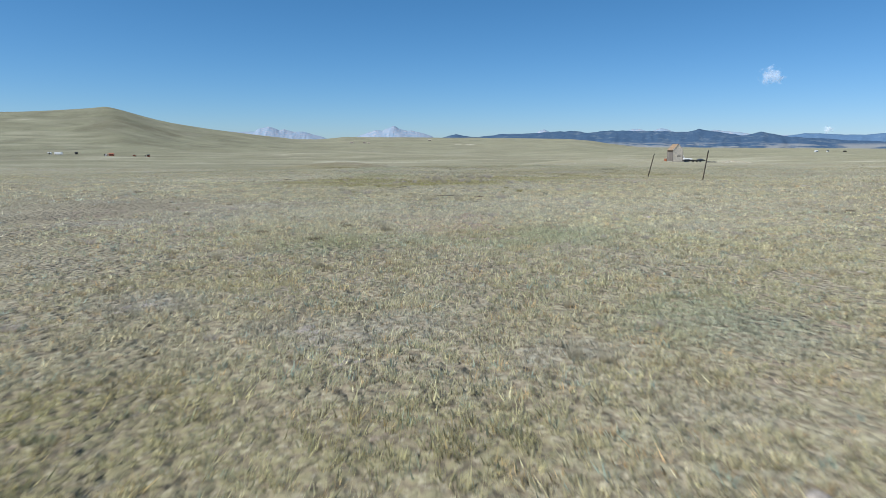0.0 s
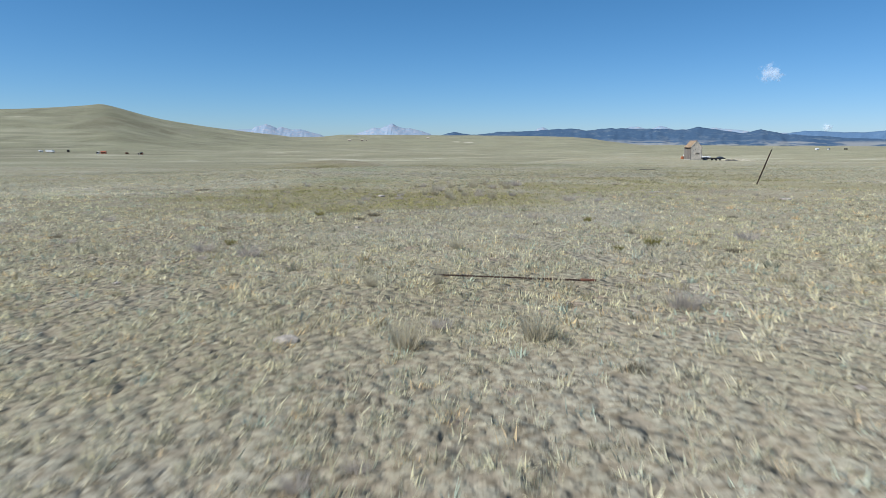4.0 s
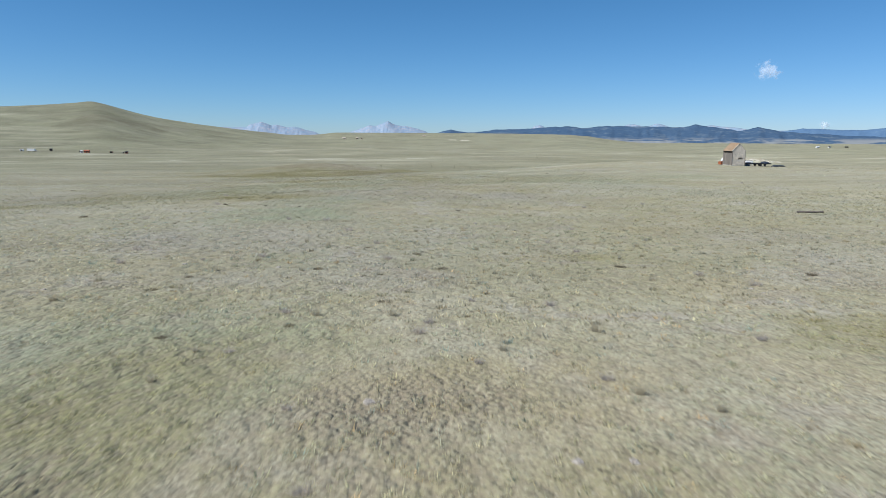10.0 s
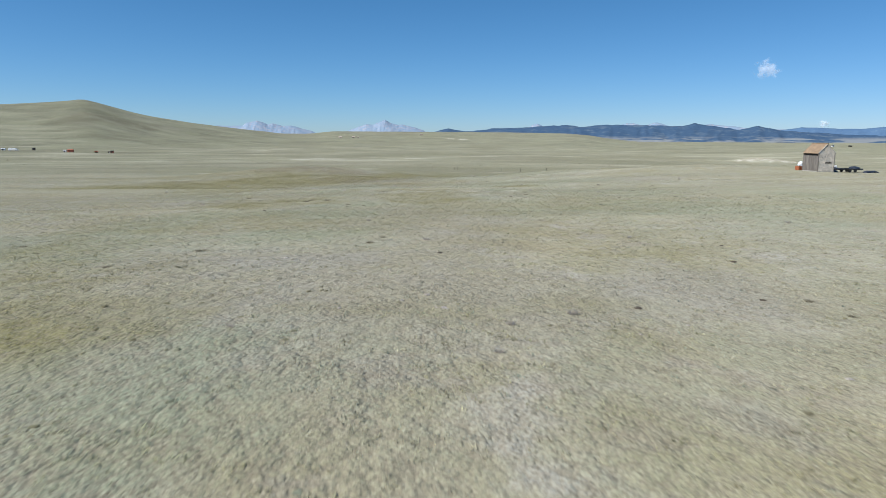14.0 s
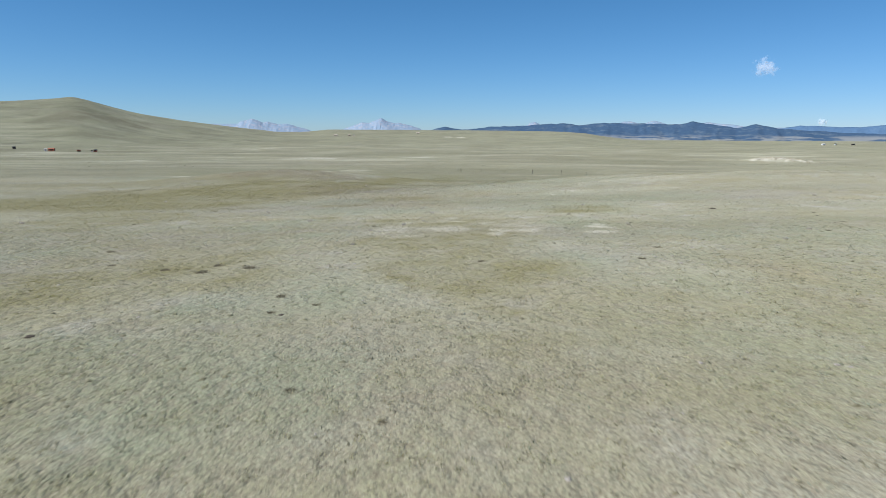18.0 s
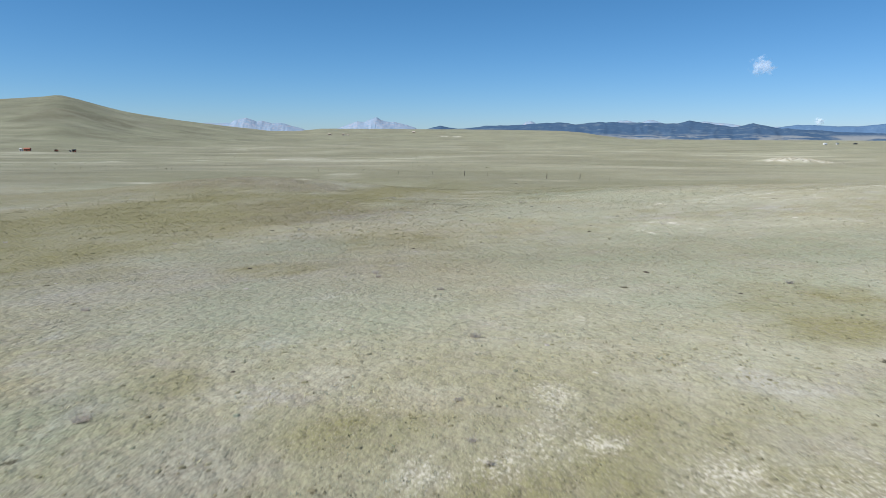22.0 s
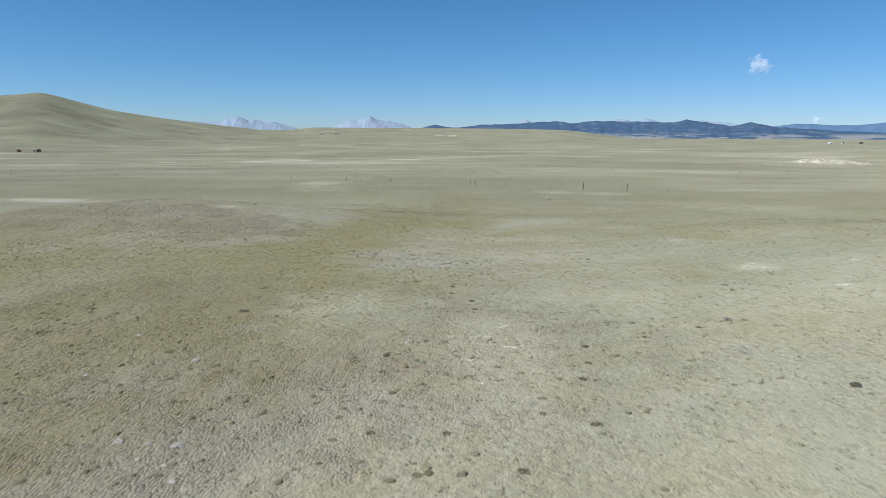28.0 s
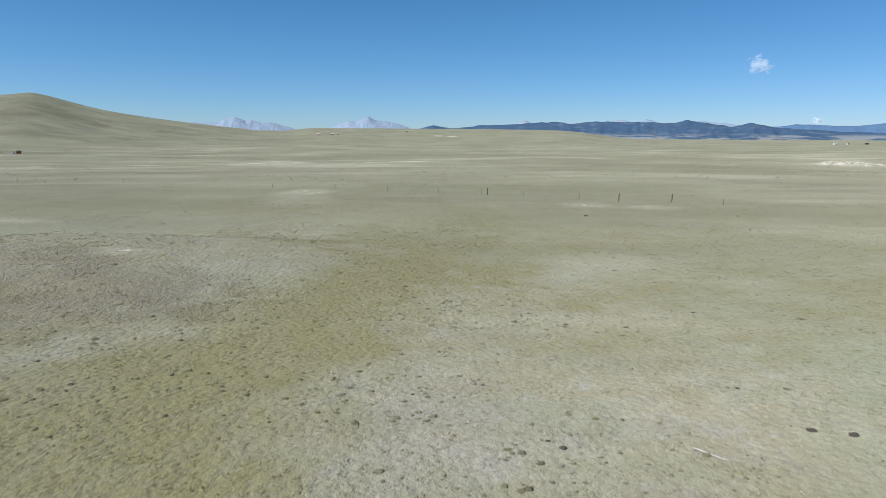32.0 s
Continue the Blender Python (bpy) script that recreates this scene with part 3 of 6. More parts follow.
MINT_SPOTS += [
    (-10, 152, 5, 5, 0.5), (8, 152, 5, 6, 0.7), (-7, 69, 3, 3, 0.9), (4.5, 160, 5, 5, 0.5), (-15, 171, 6, 6, 0.5), (-9, 116.5, 2.5, 2.5, 0.7),
    (-8, 97, 3, 4, 0.8), (-1, 9, 0.6, 0.5, 0.5), (0.6, 8.7, 0.5, 0.3, 0.5), (-1.6, 8.4, 0.5, 0.4, 0.5), (1.8, 9.6, 0.8, 0.8, 0.6), (2.1, 4.7, 0.5, 0.6, 0.5),
    (-6.5, 71.8, 2.6, 2.4, 0.6), (-19.6, 93.3, 3.9, 5.4, 0.5), (2.3, 66.8, 1.2, 1.1, 0.4), (15.3, 106.8, 6.2, 8.6, 0.7), (-8.8, 94.3, 0.9, 1.6, 0.6), (-9.8, 113.8, 1.1, 0.8, 0.5),
]
MINT_SPOTS += [
    (6.2, 122.3, 1.5, 2.6, 0.4), (-13.6, 140.5, 2.2, 3.2, 0.5), (16.5, 163.2, 5.4, 7.1, 0.6), (-13.1, 155, 2.2, 2.6, 0.6), (10.5, 171.6, 4.4, 5.5, 0.6), (-17, 98.6, 2.7, 13.6, 0.5),
    (-4.9, 74.4, 1.3, 0.8, 0.35), (29.5, 122, 4, 8.1, 0.5), (1.7, 122.4, 1.6, 2.5, 0.6), (-10.9, 115, 0.8, 1.3, 0.6), (-11.4, 129.1, 2, 3.6, 0.35), (8.3, 157.7, 4.3, 4.5, 0.5),
    (-13.7, 138.9, 2.3, 3.4, 0.4), (-10.3, 132.6, 2.1, 2.1, 0.5), (5.5, 138.6, 1.8, 3.6, 0.6), (-15.9, 171.9, 2, 3.1, 0.5), (8.3, 188.2, 3.9, 5.7, 0.4), (-0.7, 167.8, 2.3, 1.6, 0.3),
]
MINT_SPOTS += [
    (11.3, 234.5, 4.8, 14.3, 0.5), (5.3, 209, 2.6, 5.1, 0.4), (20.9, 257.5, 4.7, 12.3, 0.45), (15.9, 243, 3.9, 8.9, 0.4), (-79.5, 334.3, 9.5, 23.5, 0.4), (-1.4, 8.6, 0.2, 0.4, 0.6),
]
GREY_SPOTS = [(-820, 1442, 60, 70, 0.45), (-687, 1286, 60, 70, 0.45), (-708, 1218, 60, 70, 0.45), (-637, 1247, 60, 70, 0.45), (-566, 1165, 60, 70, 0.45)]
GREY_SPOTS += [(-2.55, 5.43, 0.32, 0.29, 0.85), (-1.04, 4.65, 0.28, 0.25, 0.85), (-0.75, 4.40, 0.27, 0.24, 0.85), (-0.21, 4.61, 0.28, 0.25, 0.85), (0.73, 3.89, 0.24, 0.21, 0.85), (2.12, 4.53, 0.28, 0.25, 0.85), (1.29, 2.90, 0.20, 0.17, 0.85), (2.16, 3.99, 0.25, 0.22, 0.85), (-1.48, 15.26, 0.81, 0.78, 0.85), (-6.01, 11.72, 0.64, 0.61, 0.85), (3.97, 10.72, 0.59, 0.56, 0.85)]
GREY_SPOTS += [
    (-0.4, 13.8, 2.2, 3.4, 0.5), (-4.1, 13.8, 0.8, 2.6, 0.5), (-1.3, 22.4, 2, 1.7, 0.45), (1.9, 20.9, 0.9, 1.5, 0.5), (2.9, 29.8, 1, 2.9, 0.6), (0.9, 27.6, 0.8, 0.8, 0.5),
    (12.2, 56.1, 3.4, 4.1, 0.7), (-27, 85.9, 9.3, 15.3, 0.6), (-4.8, 91.4, 5.2, 18.5, 0.5), (-1.3, 39.4, 0.6, 0.6, 0.4), (-6.8, 59.8, 2.9, 2.3, 0.6), (-3, 52.9, 2.1, 0.9, 0.4),
    (-7.4, 89.4, 4.7, 6.1, 0.7), (14.8, 103.8, 5, 7.8, 0.6), (-6.6, 95.2, 5.6, 4.8, 0.5), (-3.8, 86.3, 2.2, 2.7, 0.5), (4.6, 83.9, 1.9, 3.3, 0.7), (-0.4, 80.2, 1.9, 1.2, 0.6),
]
GREY_SPOTS += [
    (-5.5, 78.5, 2.2, 1, 0.6), (-21.6, 121.5, 3.9, 4.8, 0.6), (-8.4, 114.7, 4.7, 3.3, 0.3), (-0.3, 102.7, 3.5, 2.8, 0.5), (-10.2, 116.1, 2.6, 1.1, 0.7), (2.1, 123, 2.6, 3.2, 0.7),
    (-3.5, 132.8, 6.1, 4, 0.5), (-17.5, 159.4, 7.9, 7.5, 0.6), (23.9, 160.1, 7.8, 5.5, 0.6), (-22.7, 162.2, 4, 4, 0.7), (7.7, 152.4, 2.6, 2.2, 0.6), (-10, 139.4, 1, 1, 0.5),
    (-13.6, 173.1, 5.6, 4, 0.7), (-15.3, 178.2, 2.8, 2.7, 0.5), (-5.7, 89.4, 2.9, 6.6, 0.5), (12.8, 104.8, 2.9, 7.2, 0.5), (-1.8, 78.5, 1.2, 1.3, 0.4), (2.3, 75.8, 0.5, 0.6, 0.6),
]
GREY_SPOTS += [
    (-9, 126.3, 2.1, 2.4, 0.4), (0.7, 122.9, 1.1, 1.3, 0.4), (-9.5, 117, 2.2, 1.9, 0.4), (-23.2, 163.7, 4.2, 4.8, 0.5), (-9.7, 139.8, 1, 1.5, 0.5), (-7.2, 187.2, 5, 9, 0.35),
    (-15.6, 178.5, 2.3, 2.9, 0.6), (-6.2, 168.8, 1.5, 1.9, 0.35), (4.6, 173.1, 2.3, 3, 0.3), (-7.5, 227.6, 2.1, 4.5, 0.5),
    (-2.1, 210.1, 2.7, 4.4, 0.45), (-9.9, 238.6, 1.3, 1.6, 0.5), (5.8, 258.8, 3.5, 5.8, 0.4), (2.7, 33.1, 0.7, 1, 0.6),
]
GREY_SPOTS += [
    (-12, 197, 5, 4, 0.6), (-3, 195, 6, 4, 0.4), (5, 195, 6, 5, 0.5), (2.1, 34.6, 0.6, 0.8, 0.4), (13, 50.8, 1.7, 3, 0.6), (10, 59.7, 1.9, 3.6, 0.4), (2.6, 26.4, 2.1, 2.4, 0.55), (0.2, 26.6, 1.3, 1, 0.5), (1.5, 20.2, 0.6, 0.8, 0.35),
    (-1.5, 20.9, 0.5, 0.7, 0.35), (-3.8, 14.3, 1.4, 2.8, 0.55), (-0.2, 5.8, 0.3, 0.3, 0.4), (2.2, 7.9, 0.6, 1.1, 0.35),
]
CHALK_SPOTS = [
    (-0.1, 133.4, 0.9, 2, 0.8), (-6.4, 134.3, 1.8, 3.1, 0.66), (-3.4, 134.6, 1.7, 1.3, 0.75), (-2.2, 128, 0.4, 0.4, 1), (5.9, 135.4, 1, 1.1, 0.9), (5.4, 132.6, 1.1, 0.9, 0.85),
    (-5.6, 125.1, 0.9, 0.7, 0.5), (-0.4, 137.8, 1.9, 1.2, 0.6), (-14.1, 174.1, 0.7, 0.6, 0.7), (-5.4, 94.6, 0.4, 0.2, 0.6), (0.4, 133.8, 1.2, 2.4, 0.66), (-6, 134.1, 2.4, 3.5, 0.58),
    (-3.2, 134.8, 2, 3, 0.6), (1, 136.8, 2.4, 2.6, 0.6), (-3.1, 140.2, 1, 1.9, 0.55), (-2.7, 142.4, 0.6, 1, 0.7), (-2.2, 140, 0.5, 0.4, 0.85), (-5.5, 139.2, 0.5, 0.6, 0.7),
]
CHALK_SPOTS += [
    (-4.2, 139.4, 0.7, 0.6, 0.7), (-0.4, 138.9, 0.6, 0.5, 0.8), (-6.7, 142.1, 1, 0.9, 0.5), (-4.6, 84, 0.8, 0.8, 0.5), (-11.2, 34.2, 1.5, 0.8, 0.5), (12.2, 180.7, 1, 1.1, 0.35),
    (13.1, 217.3, 1.3, 1.3, 0.6), (-6.4, 133.9, 1.5, 2.3, 0.65), (-4.2, 135.1, 1.9, 2.4, 0.6), (-5.7, 131.1, 1.5, 1.2, 0.65), (-3, 133.5, 1, 1.9, 0.5), (0.3, 134, 1.3, 2.1, 0.68),
    (-0.5, 131.6, 0.6, 1.2, 0.8), (1, 137.4, 1.7, 2, 0.55), (1.3, 133.2, 0.7, 1.2, 0.8), (-2.6, 141.3, 1.1, 0.9, 0.5), (-0.4, 139.1, 1.2, 1, 0.5), (6.2, 137, 0.6, 1.1, 0.8),
]
CHALK_SPOTS += [(-79, 309, 9, 4, 0.7), (-66, 308, 4, 3, 0.6)]
CHALK_SPOTS += [
    (2.9, 136, 0.8, 1, 0.5),
]
PALE_SPOTS = [
    (-11.2, 34.2, 1.5, 0.9, 0.5), (-8, 94, 6, 3.5, 0.3), (27, 108, 12, 3, 0.28), (12, 102, 6, 4, 0.22), (-930, 1475, 5, 14, 1), (12, 176, 5, 3, 0.39),
    (20, 176, 5, 2.5, 0.41), (-33, 343, 7, 10, 0.42), (82, 345, 14, 5, 0.33), (285, 641, 28, 11, 0.8), (-150, 505, 90, 6, 0.39), (4, 150, 14, 10, 0.3),
    (-4, 122, 12, 8, 0.25), (9.9, 193.2, 10.4, 7.1, 0.28), (29.6, 194.7, 11.6, 7.5, 0.45), (13.7, 179.1, 3.3, 2.6, 0.5), (1.1, 193.9, 2.5, 4, 0.18), (-4.1, 202.4, 1.6, 5.5, 0.4),
]
PALE_SPOTS += [
    (19.6, 208.9, 7.7, 8.4, 0.4), (12.2, 180.7, 1, 1.1, 0.35), (8, 261.6, 5.6, 7.1, 0.35), (13.1, 217.3, 1.3, 1.3, 0.6), (-3.6, 204.1, 1.1, 1.5, 0.3), (-34.7, 365, 6.1, 9, 0.5),
    (25.1, 333.1, 4.5, 5.1, 0.42), (35.8, 328.9, 5.2, 4, 0.42), (-28.6, 253, 2.0, 1.2, 0.5), (-79, 309, 10, 5, 0.48), (44.9, 287.6, 10.2, 18.3, 0.42), (-105.4, 638.3, 19.6, 25.4, 0.5),
    (-36.1, 358.4, 4.6, 13.3, 0.42), (-14.9, 66.9, 6.4, 9.4, 0.25), (-14.5, 40.3, 1.4, 4.6, 0.4),
]
# pale dry grass of the crest, with its sun-facing brightness put into the colour
PALE_SPOTS += [(10, 189, 8, 3, 0.28), (22, 195, 8, 3, 0.5), (34, 197, 9, 3.5, 0.5), (46, 197, 9, 3.5, 0.55), (58, 195, 9, 3.5, 0.5), (70, 192, 10, 3.5, 0.45)]
PALE_SPOTS += [(-740, 1653, 20, 40, 0.4), (-714, 1692, 20, 40, 0.4), (-673, 1696, 20, 40, 0.4), (-559, 1490, 20, 40, 0.4), (74, 1854, 14, 30, 0.9), (40, 1877, 14, 30, 0.8), (-125, 758, 40, 6, 0.5), (-77, 658, 34, 5, 0.5)]
# the broad weak rows darken and roughen whole stretches of turf
SOIL_SPOTS = [(-2, 78, 14, 12, 0.15), (-2, 101, 16, 14, 0.13), (-3, 122, 16, 12, 0.1), (-6, 163, 14, 10, 0.17), (5, 168, 10, 9, 0.14), (-12, 170, 8, 7, 0.2), (-36, 244, 15, 8, 0.36), (-15, 197, 8, 9, 0.4), (-7, 203, 9, 9, 0.24), (0, 196, 9, 8, 0.1), (-20, 208, 9, 8, 0.3)]
SOIL_SPOTS += [
    (-0.5, 11.1, 1.3, 0.8, 0.6), (0.8, 12.1, 0.8, 0.6, 0.45), (-1.8, 7.9, 0.7, 0.5, 0.5), (0.6, 18.3, 0.8, 0.4, 0.7), (-2, 20, 1, 0.6, 0.5), (1.8, 19.2, 0.7, 0.5, 0.5),
    (-1.5, 17.2, 0.7, 0.5, 0.4), (0.3, 20.3, 0.4, 0.3, 0.85), (-0.5, 21, 0.4, 0.3, 0.65), (2, 19.8, 0.2, 0.3, 0.6), (-2.5, 20.3, 0.2, 0.3, 0.6), (-2, 21.5, 0.4, 0.3, 0.55),
    (0.4, 19.2, 0.1, 0.3, 0.6), (0.1, 11.9, 0.8, 1.7, 0.8), (-0.8, 12.2, 0.5, 1, 0.55), (0.5, 9.3, 0.2, 0.4, 0.6), (1, 6.2, 0.2, 0.3, 0.5), (-1.5, 5.7, 0.2, 0.3, 0.5),
]


# the olive floor of the draw: y, and the x of its two sides
DRAW_Y = [140, 165, 182, 193, 205, 217, 228, 238, 254, 275, 303, 335]
DRAW_LEFT = [-50, -60, -62, -60, -55, -46, -30, -20, -15, -11, -5, 0]
DRAW_RIGHT = [-40, -24, -20, -16.5, -13, -12.5, -11, -8.5, -4, 1, 7, 5]


def draw_floor(x, y, edge):
    d = np.maximum(np.interp(y, DRAW_Y, DRAW_LEFT) - x, x - np.interp(y, DRAW_Y, DRAW_RIGHT)) + edge * 6
    return (1 - smooth(-4.0, 3.0, d)) * smooth(140, 165, y) * (1 - smooth(310, 340, y))


def spots(x, y, rows, edge, soft=0.45):
    """Patches with uneven edges; where they meet the stronger one wins."""
    out = np.zeros_like(x)
    for cx, cy, rx, ry, s in rows:
        near = (np.abs(x - cx) < rx * 2.2) & (np.abs(y - cy) < ry * 2.2)
        d = np.hypot((x[near] - cx) / rx, (y[near] - cy) / ry) + edge[near]
        out[near] = np.maximum(out[near], s * (1 - smooth(1.1 - soft, 1.1 + soft, d)))
    return out


def cover(x, y):
    """How olive, how pale and how bare the ground is, 0 to 1 each."""
    x, y = np.asarray(x, float), np.asarray(y, float)
    edge = (fbm(x / 5.0, y / 5.0, 11, 5) - 0.5) * 1.3 + (fbm(x / 0.8, y / 0.8, 16, 3) - 0.5) * 0.7
    grain = 0.7 + 0.45 * smooth(0.35, 0.65, fbm(x / 0.9, y / 0.9, 15, 4))
    far = smooth(150, 500, np.hypot(x, y - 120))
    g = smooth(0.54, 0.72, fbm(x / 13, y / 19, 21, 4)) * 0.15 * (1 - far) + smooth(0.45, 0.7, fbm(x / 55, y / 120, 22, 5)) * 0.28 * far
    p = smooth(0.58, 0.74, fbm(x / 8, y / 10, 31, 4)) * 0.15 * (1 - far) + smooth(0.52, 0.68, fbm(x / 80, y / 26, 32, 5)) * 0.5 * far * (1 - 0.7 * smooth(900, 1500, y))
    s = smooth(0.62, 0.76, fbm(x / 3.2, y / 3.2, 41, 3)) * 0.2 * (1 - smooth(20, 120, y)) + 0.34 * (1 - smooth(12, 70, y))
    mottle = 0.5 + 0.6 * smooth(0.32, 0.62, fbm(x / 3.6, y / 5.2, 26, 4))
    g = np.maximum(g, 1.4 * spots(x, y, OLIVE_SPOTS, edge * 1.3, 0.6) * grain * mottle)
    g = np.maximum(g, 0.95 * draw_floor(x, y, edge) * (0.55 + 0.45 * grain) * (0.6 + 0.5 * smooth(0.3, 0.6, fbm(x / 7, y / 10, 27, 4))))
    p = np.maximum(p * (1 - g), spots(x, y, PALE_SPOTS, edge * 0.5) * grain * (1 - 0.8 * np.clip(g, 0, 1)))
    lane = np.interp(x, [-420, -214, -170, -118, -64, 13, 40], [500, 538, 566, 596, 634, 619, 600]) + 6 * np.sin(x / 41) + 4 * np.sin(x / 17)
    p = np.maximum(p, 0.9 * np.exp(-((y - lane) / 4.0) ** 2) * smooth(30, 0, x) * smooth(0.25, 0.6, fbm(x / 25, y / 25, 35, 4)))
    s = np.maximum(s, spots(x, y, SOIL_SPOTS, edge * 1.3) * grain)
    return np.clip(g, 0, 1), np.clip(p, 0, 1), np.clip(s, 0, 1)


def tones(x, y):
    """How tan, how mint green and how ashen the grass is, 0 to 1 each."""
    x, y = np.asarray(x, float), np.asarray(y, float)
    edge = (fbm(x / 6.0, y / 6.0, 17, 5) - 0.5) * 1.9 + (fbm(x / 0.9, y / 0.9, 18, 3) - 0.5) * 1.1
    grain = 0.55 + 0.6 * smooth(0.3, 0.7, fbm(x / 1.3, y / 1.3, 25, 4))
    return tuple(np.clip(spots(x, y, rows, edge, 0.7) * 1.15 * grain, 0, 1) for rows in (TAN_SPOTS, MINT_SPOTS, GREY_SPOTS))


def scrubby(x, y):
    """Where the ground beyond the crest and the draw turns to dark low scrub."""
    x, y = np.asarray(x, float), np.asarray(y, float)
    patchy = 0.75 + 0.5 * smooth(0.3, 0.7, fbm(x / 40, y / 22, 72, 4))
    return np.clip(0.8 * smooth(0, 24, y - np.interp(x, [-20, 12], [282, 226])) * patchy, 0, 1)


def chalk(x, y):
    """Where broken white chalk lies open between the tufts."""
    x, y = np.asarray(x, float), np.asarray(y, float)
    edge = (fbm(x / 1.6, y / 1.6, 19, 4) - 0.5) * 1.6
    return np.clip(spots(x, y, CHALK_SPOTS, edge, 0.6), 0, 1)


# ---- the ground, one sheet to the horizon ----
def steps(stops):
    """Growing steps: (end, step) rows from the first stop on."""
    out = [stops[0][0]]
    for end, step in stops[1:]:
        k = max(1, int(round((end - out[-1]) / step)))
        out += list(out[-1] + (end - out[-1]) * (np.arange(1, k + 1) / k))
    return np.array(out)


west = steps([(0, 0), (14, 0.3), (36, 0.7), (90, 2), (220, 6), (600, 18), (1500, 40), (3000, 90), (4900, 160)])
east = steps([(0, 0), (14, 0.3), (36, 0.7), (90, 2), (220, 6), (350, 5), (600, 18), (1500, 40), (3000, 90), (4900, 160)])
GX = np.concatenate((-west[:0:-1], east))
GY = np.concatenate((steps([(-3500, 0), (-1000, 250), (-200, 60), (-20, 12), (-2, 1.5)])[:-1],
                     steps([(-2, 0), (70, 0.35), (160, 0.6), (270, 0.9), (420, 2), (800, 6), (1600, 14), (3200, 28), (4850, 80)])))
gx, gy = np.meshgrid(GX, GY)
gx, gy = gx.ravel(), gy.ravel()
cols, lines = len(GX), len(GY)
corner = (np.arange(lines - 1)[:, None] * cols + np.arange(cols - 1)[None, :]).ravel()
ground_mesh = array_mesh("ground", np.column_stack((gx, gy, ground(gx, gy))), np.column_stack((corner, corner + 1, corner + cols + 1, corner + cols)), PRAIRIE)
colour_layer(ground_mesh, "cover", np.column_stack(cover(gx, gy)))
colour_layer(ground_mesh, "tones", np.column_stack(tones(gx, gy)))
colour_layer(ground_mesh, "chalk", np.repeat(chalk(gx, gy)[:, None], 3, axis=1))
hub_r, hub_az = np.hypot(gx - HUB[0], gy - HUB[1]), np.degrees(np.arctan2(gx - HUB[0], gy - HUB[1]))
scrub = (0.85 * scrubby(gx, gy) + (0.55 + 0.3 * smooth(-13, -19, hub_az)) * smooth(700, 1500, hub_r)) * (0.6 + 0.4 * smooth(-10, -22, hub_az)) * (0.7 + 0.6 * fbm(gx / 120, gy / 120, 71, 4))
uneven = (fbm(gx / 40, gy / 40, 74, 5) - 0.5) * 1.2
speck = smooth(262, 340, gy) * (1 - 0.6 * smooth(900, 1800, hub_r)) * (0.4 + smooth(0.35, 0.65, fbm(gx / 60, gy / 60, 73, 4))) * 0.75
colour_layer(ground_mesh, "drain", np.repeat(spots(gx, gy, HILL_BRUSH, uneven, 0.6)[:, None], 3, axis=1).clip(0, 1))
colour_layer(ground_mesh, "speck", np.repeat(speck[:, None], 3, axis=1).clip(0, 1))
colour_layer(ground_mesh, "scrub", np.repeat(np.clip(scrub, 0, 1)[:, None], 3, axis=1))
tagged(new("ground", ground_mesh), "dry shortgrass prairie in straw, sage and olive patches", "ground", kind="structure")


# ---- far ranges ----
def ranges(name, label, material, az, el, r, depth, rough, seed, fold=0.09):
    """A chain of far mountains: a ridge line with wandering spurs and side gullies running down to the plain."""
    rows = 30
    fine = np.linspace(az[0], az[-1], 420)
    crest = np.interp(fine, az, el) + (fbm(fine * 2.3, fine * 0, seed, 4) - 0.5) * rough
    A, D = np.meshgrid(fine, np.linspace(0, 1, rows))
    broad = np.convolve(np.pad(crest, 26, mode="edge"), np.ones(53) / 53, mode="valid")
    C = np.interp(A, fine, crest)
    C = C + (np.interp(A, fine, np.minimum(broad, crest + 0.15)) - C) * np.clip(D * 5, 0, 1) * 0.85
    W = A + (fbm(A * 0.9, D * 2.2, seed + 4, 4) - 0.5) * 2.6 * D + 0.35 * D
    spur = np.zeros_like(A)
    for k, (step, size) in enumerate(((0.8, 1.0), (1.9, 0.6), (4.3, 0.3), (9.0, 0.12))):
        spur = spur + size * (1 - np.abs(2 * vnoise(W * step, D * (1.4 + step * 0.8), seed + 6 + k) - 1))
    R = r - depth * D * (0.8 + 0.4 * fbm(A / 1.6, D * 0, seed + 5, 3))
    top = 1.6 + r * np.tan(np.radians(C))
    Z = -30 + (top + 30) * (1 - D) ** 1.15 + (spur - 1.25) * (top + 30) * fold * np.clip(np.sin(D ** 0.8 * np.pi), 0, 1)
    X, Y = HUB[0] + R * np.sin(np.radians(A)), HUB[1] + R * np.cos(np.radians(A))
    back = np.column_stack(((X * 1.02)[0], (Y * 1.02)[0], np.full(len(fine), -30.0)))
    verts = np.vstack((back, np.column_stack((X.ravel(), Y.ravel(), Z.ravel()))))
    k = len(fine)
    c = (np.arange(rows)[:, None] * k + np.arange(k - 1)[None, :]).ravel()
    me = array_mesh(name, verts, np.column_stack((c, c + k, c + k + 1, c + 1)), material)
    return tagged(new(name, me), label, "mountains", kind="structure")


